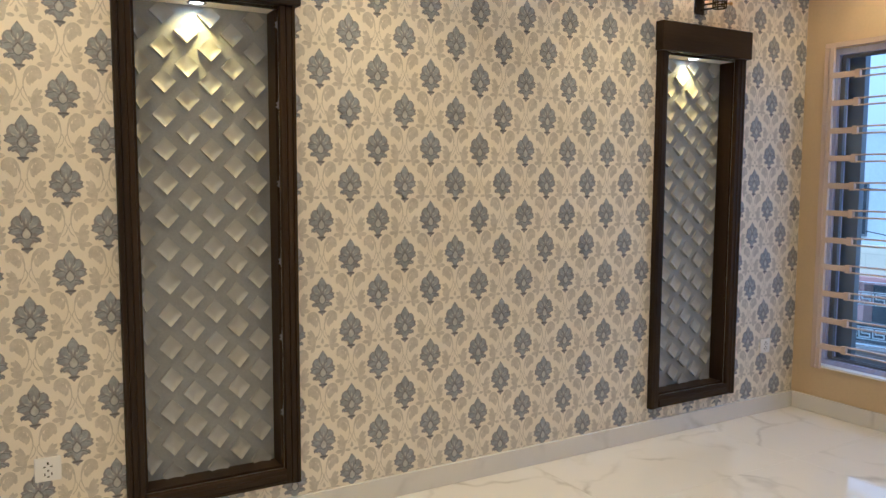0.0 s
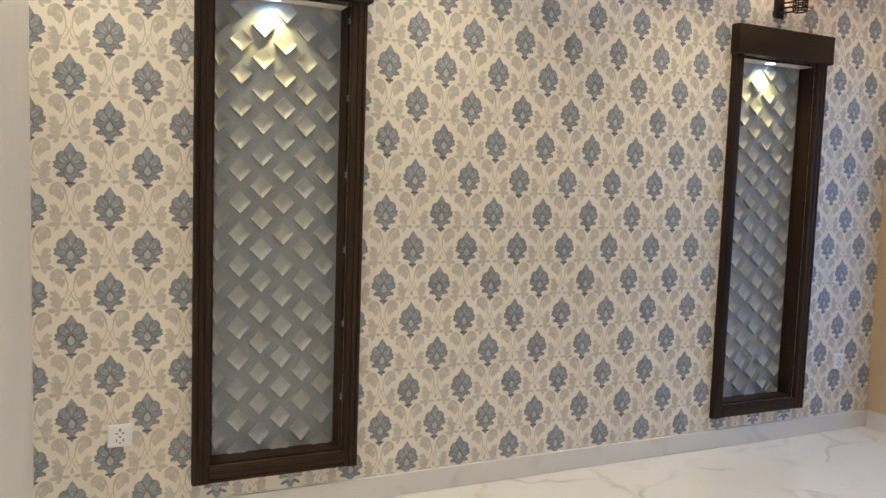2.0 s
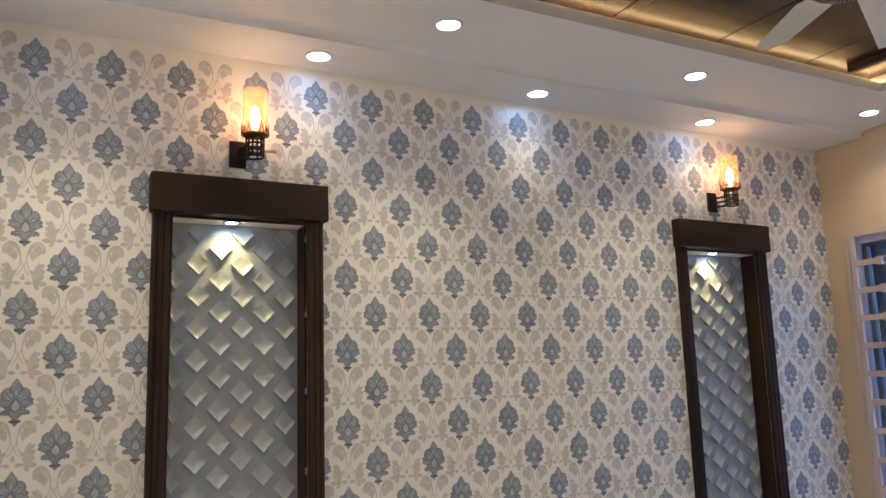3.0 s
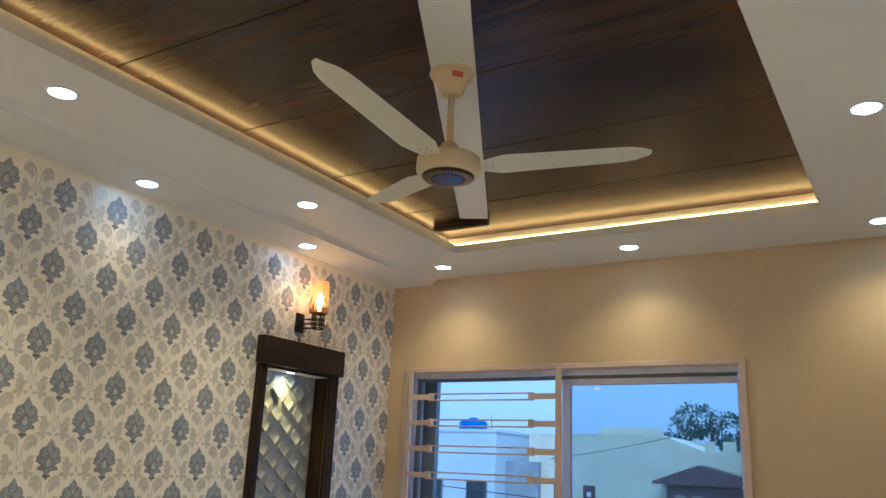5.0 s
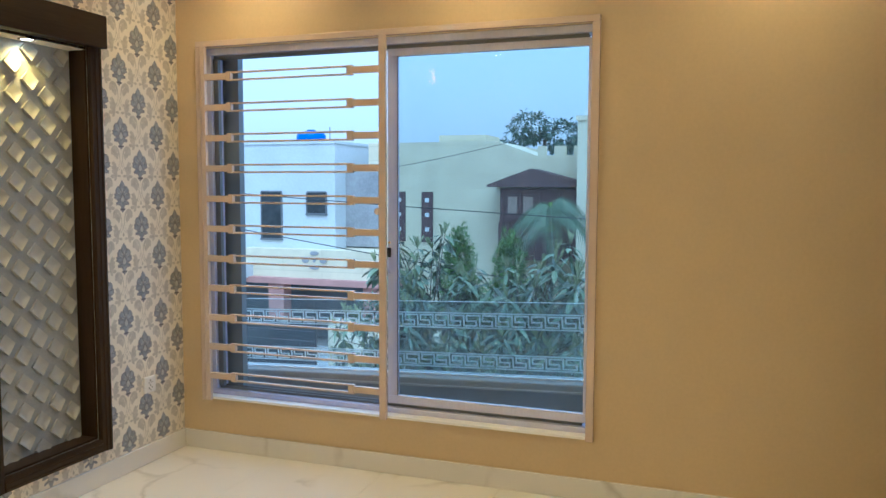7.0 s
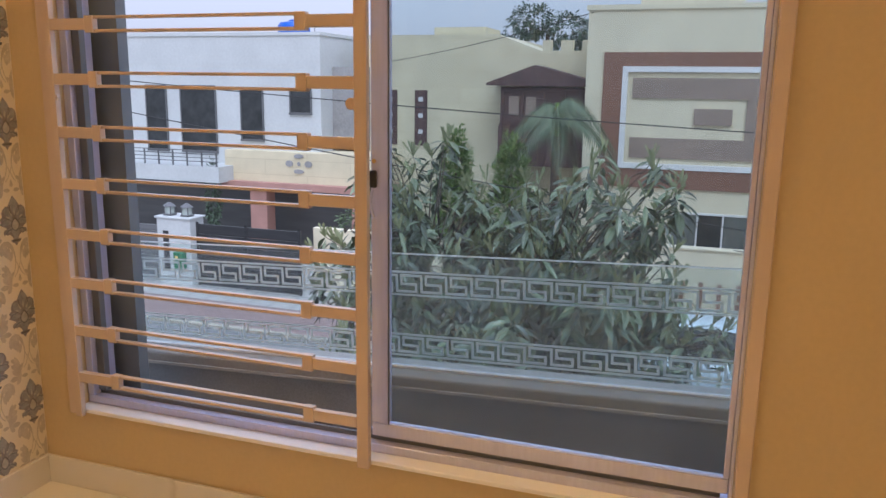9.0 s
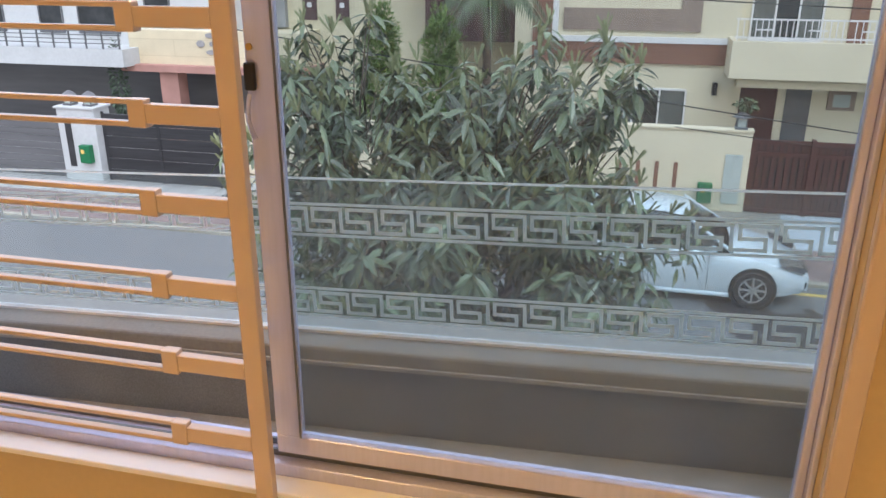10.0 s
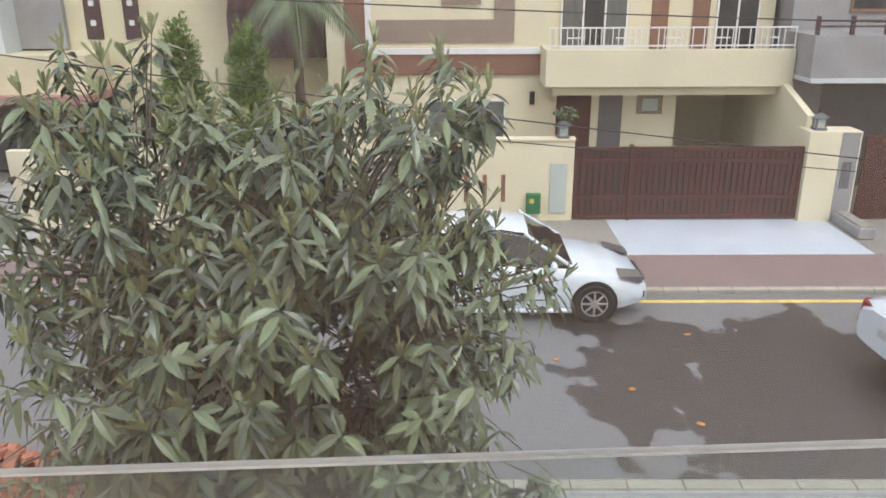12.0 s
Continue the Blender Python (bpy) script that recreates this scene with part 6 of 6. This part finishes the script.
def big_tree(base, centre, radii):
    rnd = random.Random(21)
    tree = thing("tree", base, "broad-leaved dark olive street tree with drooping leaf rosettes", "tree")
    c = Vector(centre)
    bm = bmesh.new()
    fork = Vector((base[0], base[1], base[2] + 1.3))
    add_tube(bm, base, fork, 0.15, 0.11, 14)
    part("trunk", bm, M_BARK, tree, smooth=True)
    tips = []
    for k in range(1250):
        v = Vector((rnd.gauss(0, 1), rnd.gauss(0, 1), rnd.gauss(0, 1))).normalized()
        b_ = 0.87 + 0.36 * noise.noise(v * 1.9 + Vector((4, 0, 0))) + 0.22 * noise.noise(v * 4.5)
        b_ *= 1 - 0.10 * max(0.0, -v.y - 0.35) / 0.65
        b_ *= 1 - 0.36 * max(0.0, v.z) * math.exp(-((v.y * radii[1] - 0.22) / 0.45) ** 2)
        r = (0.35 + 0.65 * rnd.random() ** 0.5) * b_
        tips.append((c + Vector((v.x * radii[0], v.y * radii[1], v.z * radii[2])) * r, v))
    for k in range(26):
        a, h = rnd.choice((1.2, 1.9, 4.3, 4.7, 5.2, 5.6)) + rnd.uniform(-0.3, 0.3), rnd.uniform(0.75, 1.02)
        v = Vector((0.45 * math.cos(a), 0.8 * math.sin(a), 0.85)).normalized()
        tips.append((c + Vector((v.x * radii[0] * h, v.y * radii[1] * h, v.z * radii[2] * h)), Vector((0, 0, 1))))
    # limbs: each runs from the fork to a hub, twigs from the hub to the tips
    hubs = []
    for k in range(15):
        a = 2 * math.pi * k / 15 + rnd.uniform(-0.2, 0.2)
        e = rnd.uniform(-0.35, 0.75)
        hubs.append(c + Vector((math.cos(a) * math.cos(e) * radii[0], math.sin(a) * math.cos(e) * radii[1], math.sin(e) * radii[2])) * rnd.uniform(0.4, 0.6))
    for h in hubs:
        bm = bmesh.new()
        m_ = fork.lerp(h, 0.5) + Vector((rnd.uniform(-0.15, 0.15), rnd.uniform(-0.15, 0.15), 0.15))
        add_tube(bm, fork, m_, 0.055, 0.04, 8)
        add_tube(bm, m_, h, 0.04, 0.022, 8)
        part("limb", bm, M_BARK, tree, smooth=True)
    bm = bmesh.new()
    lv, lf, yv, yf = [], [], [], []
    for p, v in tips:
        h = min(hubs, key=lambda q: (q - p).length)
        add_tube(bm, h.lerp(p, 0.55), p, 0.007, 0.003, 4, caps=False)
        axis = (v * 0.7 + Vector((0, 0, 0.75))).normalized()
        side = axis.cross(Vector((0.3, 0.2, 1))).normalized()
        other_ = axis.cross(side)
        nl = rnd.randint(9, 14)
        for j in range(nl):
            a = 2.4 * j + rnd.uniform(-0.3, 0.3)
            out = (side * math.cos(a) + other_ * math.sin(a))
            lift = rnd.uniform(-0.55, 0.45)
            d_ = (out + axis * lift - Vector((0, 0, 0.25))).normalized()
            st = p - axis * 0.018 * j
            ln, wd = rnd.uniform(0.13, 0.215), rnd.uniform(0.020, 0.032)
            s_ = d_.cross(axis + Vector((rnd.uniform(-0.3, 0.3), rnd.uniform(-0.3, 0.3), 0))).normalized()
            up = s_.cross(d_).normalized()
            if up.z < 0:
                up = -up
            sag = Vector((0, 0, -1))
            pts = []
            for q, w in ((0.08, 0.12), (0.35, 0.9), (0.62, 1.0), (0.85, 0.5)):
                m_ = st + d_ * ln * q + sag * ln * 0.28 * q * q
                pts.append((m_ + s_ * wd * w + up * wd * 0.35 * w, m_, m_ - s_ * wd * w + up * wd * 0.35 * w))
            tip = st + d_ * ln + sag * ln * 0.30
            i = len(lv)
            for tri in pts:
                lv += tri
            lv.append(tip)
            for q in range(3):
                o = i + 3 * q
                lf += [(o, o + 1, o + 4, o + 3), (o + 1, o + 2, o + 5, o + 4)]
            lf += [(i + 9, i + 10, i + 12), (i + 10, i + 11, i + 12)]
        if v.z > 0.1 and rnd.random() < 0.75:
            for j in range(7):
                d_ = (axis + Vector((rnd.uniform(-0.7, 0.7), rnd.uniform(-0.7, 0.7), 0.3))).normalized()
                q = p + d_ * rnd.uniform(0.05, 0.16)
                s_ = d_.cross(Vector((0.5, 0.3, 0.1))).normalized()
                i = len(yv)
                yv += [p - s_ * 0.003, p + s_ * 0.003, q + s_ * 0.010, q + d_ * 0.02, q - s_ * 0.010]
                yf.append((i, i + 1, i + 2, i + 3, i + 4))
    tw = part("twigs", bm, M_BARK, tree)
    tw["kind"] = "stuff"
    for nm, vv, ff, mt in (("crown", lv, lf, M_BIGLEAF), ("flower_sprig", yv, yf, M_YOUNG)):
        me = bpy.data.meshes.new(nm)
        me.from_pydata(vv, [], ff)
        me.materials.append(mt)
        tagged(under(new(nm, me), tree), kind="stuff")


big_tree((9.9, 3.2, G + 0.1), (9.75, 3.06, -1.12), (1.75, 2.12, 2.3))


def conifer(x, y, z0, h, r, seed):
    t_ = thing("conifer", (x, y, z0), "bright green feathery conifer behind the wall", "shrub", "conifers")
    bm = bmesh.new()
    add_tube(bm, (x, y, z0), (x, y, z0 + h * 0.9), 0.06, 0.02, 8)
    part("trunk", bm, M_BARK, t_)
    for j, (q, w) in enumerate(((0.35, 1.0), (0.6, 0.85), (0.84, 0.5))):
        leaf_cloud("foliage", (x, y, z0 + h * q), (r * w, r * w, h * 0.24), 1700, 0.17, 0.026, M_CONIFER, t_, seed + j, -0.6, shell=0.35)


conifer(21.7, 7.5, G + 0.07, 4.0, 0.85, 31)
conifer(21.7, 6.1, G + 0.07, 3.9, 0.95, 41)
bush = thing("hedge", (21.9, 8.8, G + 0.07), "mixed green shrubs behind the street wall", "shrub")
for j, (y, z, r) in enumerate(((8.9, -2.3, 0.9), (10.2, -2.4, 0.9), (5.0, -2.4, 0.7), (3.6, -2.6, 0.7))):
    leaf_cloud("foliage", (21.9, y, z), (0.6, r, 0.8), 600, 0.16, 0.035, LEAFM, bush, 60 + j)
vine = thing("climbing_plant", (25.2, 16.7, G + 0.07), "tall narrow dark green climber beside the porch column", "shrub")
leaf_cloud("foliage", (24.6, 16.75, -2.3), (0.25, 0.30, 1.5), 500, 0.15, 0.04, M_FARLEAF, vine, 77)


def palm(x, y, z0, ztop):
    p_ = thing("palm_tree", (x, y, z0), "slender palm with long drooping feathery fronds", "palm")
    bm = bmesh.new()
    prev = None
    for k in range(13):
        q = k / 12
        r = 0.12 - 0.03 * q + (0.012 if k % 2 else 0)
        ring = (x + 0.05 * math.sin(2 * q), y, z0 + (ztop - z0) * q)
        if prev:
            add_tube(bm, prev[0], ring, prev[1], r, 10)
        prev = (ring, r)
    part("trunk", bm, M_BARK, p_, smooth=True)
    bm = bmesh.new()
    add_tube(bm, (x, y, ztop - 0.05), (x, y, ztop + 0.75), 0.11, 0.05, 10)
    part("crownshaft", bm, M_CONIFER, p_, "smooth pale green crownshaft", True)
    rnd = random.Random(8)
    for k in range(9):
        a = 2 * math.pi * k / 9 + rnd.uniform(-0.25, 0.25)
        u = Vector((math.cos(a) * 0.75, math.sin(a), 0))
        ln, rise = rnd.uniform(1.2, 2.0), rnd.uniform(0.1, 0.75)
        verts, faces = [], []
        top = Vector((x, y, ztop + 0.6))
        pts = [top + u * ln * (1 - math.cos(q * 1.5)) * 0.9 + u * ln * 0.25 * q + Vector((0, 0, rise * math.sin(q * 2.1) - 1.75 * q ** 2.2)) for q in [i / 22 for i in range(23)]]
        for i in range(1, 23):
            t_ = (pts[i] - pts[i - 1]).normalized()
            s_ = t_.cross(Vector((0, 0, 1))).normalized()
            j = len(verts)
            verts += [pts[i - 1] + s_ * 0.012, pts[i] + s_ * 0.012, pts[i] - s_ * 0.012, pts[i - 1] - s_ * 0.012]
            faces.append((j, j + 1, j + 2, j + 3))
            for sgn in (1, -1):
                for e in (0.0, 0.5):
                    b_ = pts[i - 1].lerp(pts[i], e)
                    w = 0.55 * math.sin(math.pi * min((i + 2) / 25, 1)) + 0.1
                    d_ = (s_ * sgn * 0.7 + t_ * 0.35 - Vector((0, 0, 0.9))).normalized()
                    j = len(verts)
                    verts += [b_, b_ + d_ * w * 0.5 + t_ * 0.024, b_ + d_ * w - Vector((0, 0, 0.08)), b_ + d_ * w * 0.5 - t_ * 0.024]
                    faces.append((j, j + 1, j + 2, j + 3))
        me = bpy.data.meshes.new("frond")
        me.from_pydata(verts, [], faces)
        me.materials.append(M_PALM)
        under(new("frond", me), p_)


palm(22.6, 5.2, G + 0.07, 0.25)

far = thing("tree", (34.5, 8.0, G - 0.06), "tall dark tree far behind the rooftops", "tree")
bm = bmesh.new()
add_tube(bm, (34.5, 8.0, G - 0.06), (34.5, 8.0, 3.4), 0.2, 0.08, 10)
part("trunk", bm, M_BARK, far)
for j, (y, z, ry, rz) in enumerate(((7.2, 3.5, 1.1, 0.9), (8.7, 3.9, 1.0, 0.8), (6.2, 3.2, 0.9, 0.9), (9.7, 3.0, 0.5, 0.4))):
    leaf_cloud("crown", (34.5, y, z), (0.9, ry, rz), 900, 0.20, 0.045, M_FARLEAF, far, 90 + j, gaps=0.6)
structure("backdrop_houses", box((45, -60, G - 0.06), (46, 80, 1.0)), M_CREAM2, "pale row of houses far behind", "backdrop")

# ---------------------------------------------------------------- floor tiles of the room
tile_me = mesh_of("floor_tile", add_box(bmesh.new(), (-0.5995, -0.2995, -0.0135), (0.5995, 0.2995, 0.0), 0.0006), M_MARBLE)
for i in range(4):
    for j in range(6):
        shared("floor_tile", tile_me, Matrix.Translation((X0 + 0.6 + 1.2 * i, Y1 - 0.3 - 0.6 * j, 0.0)), floor)
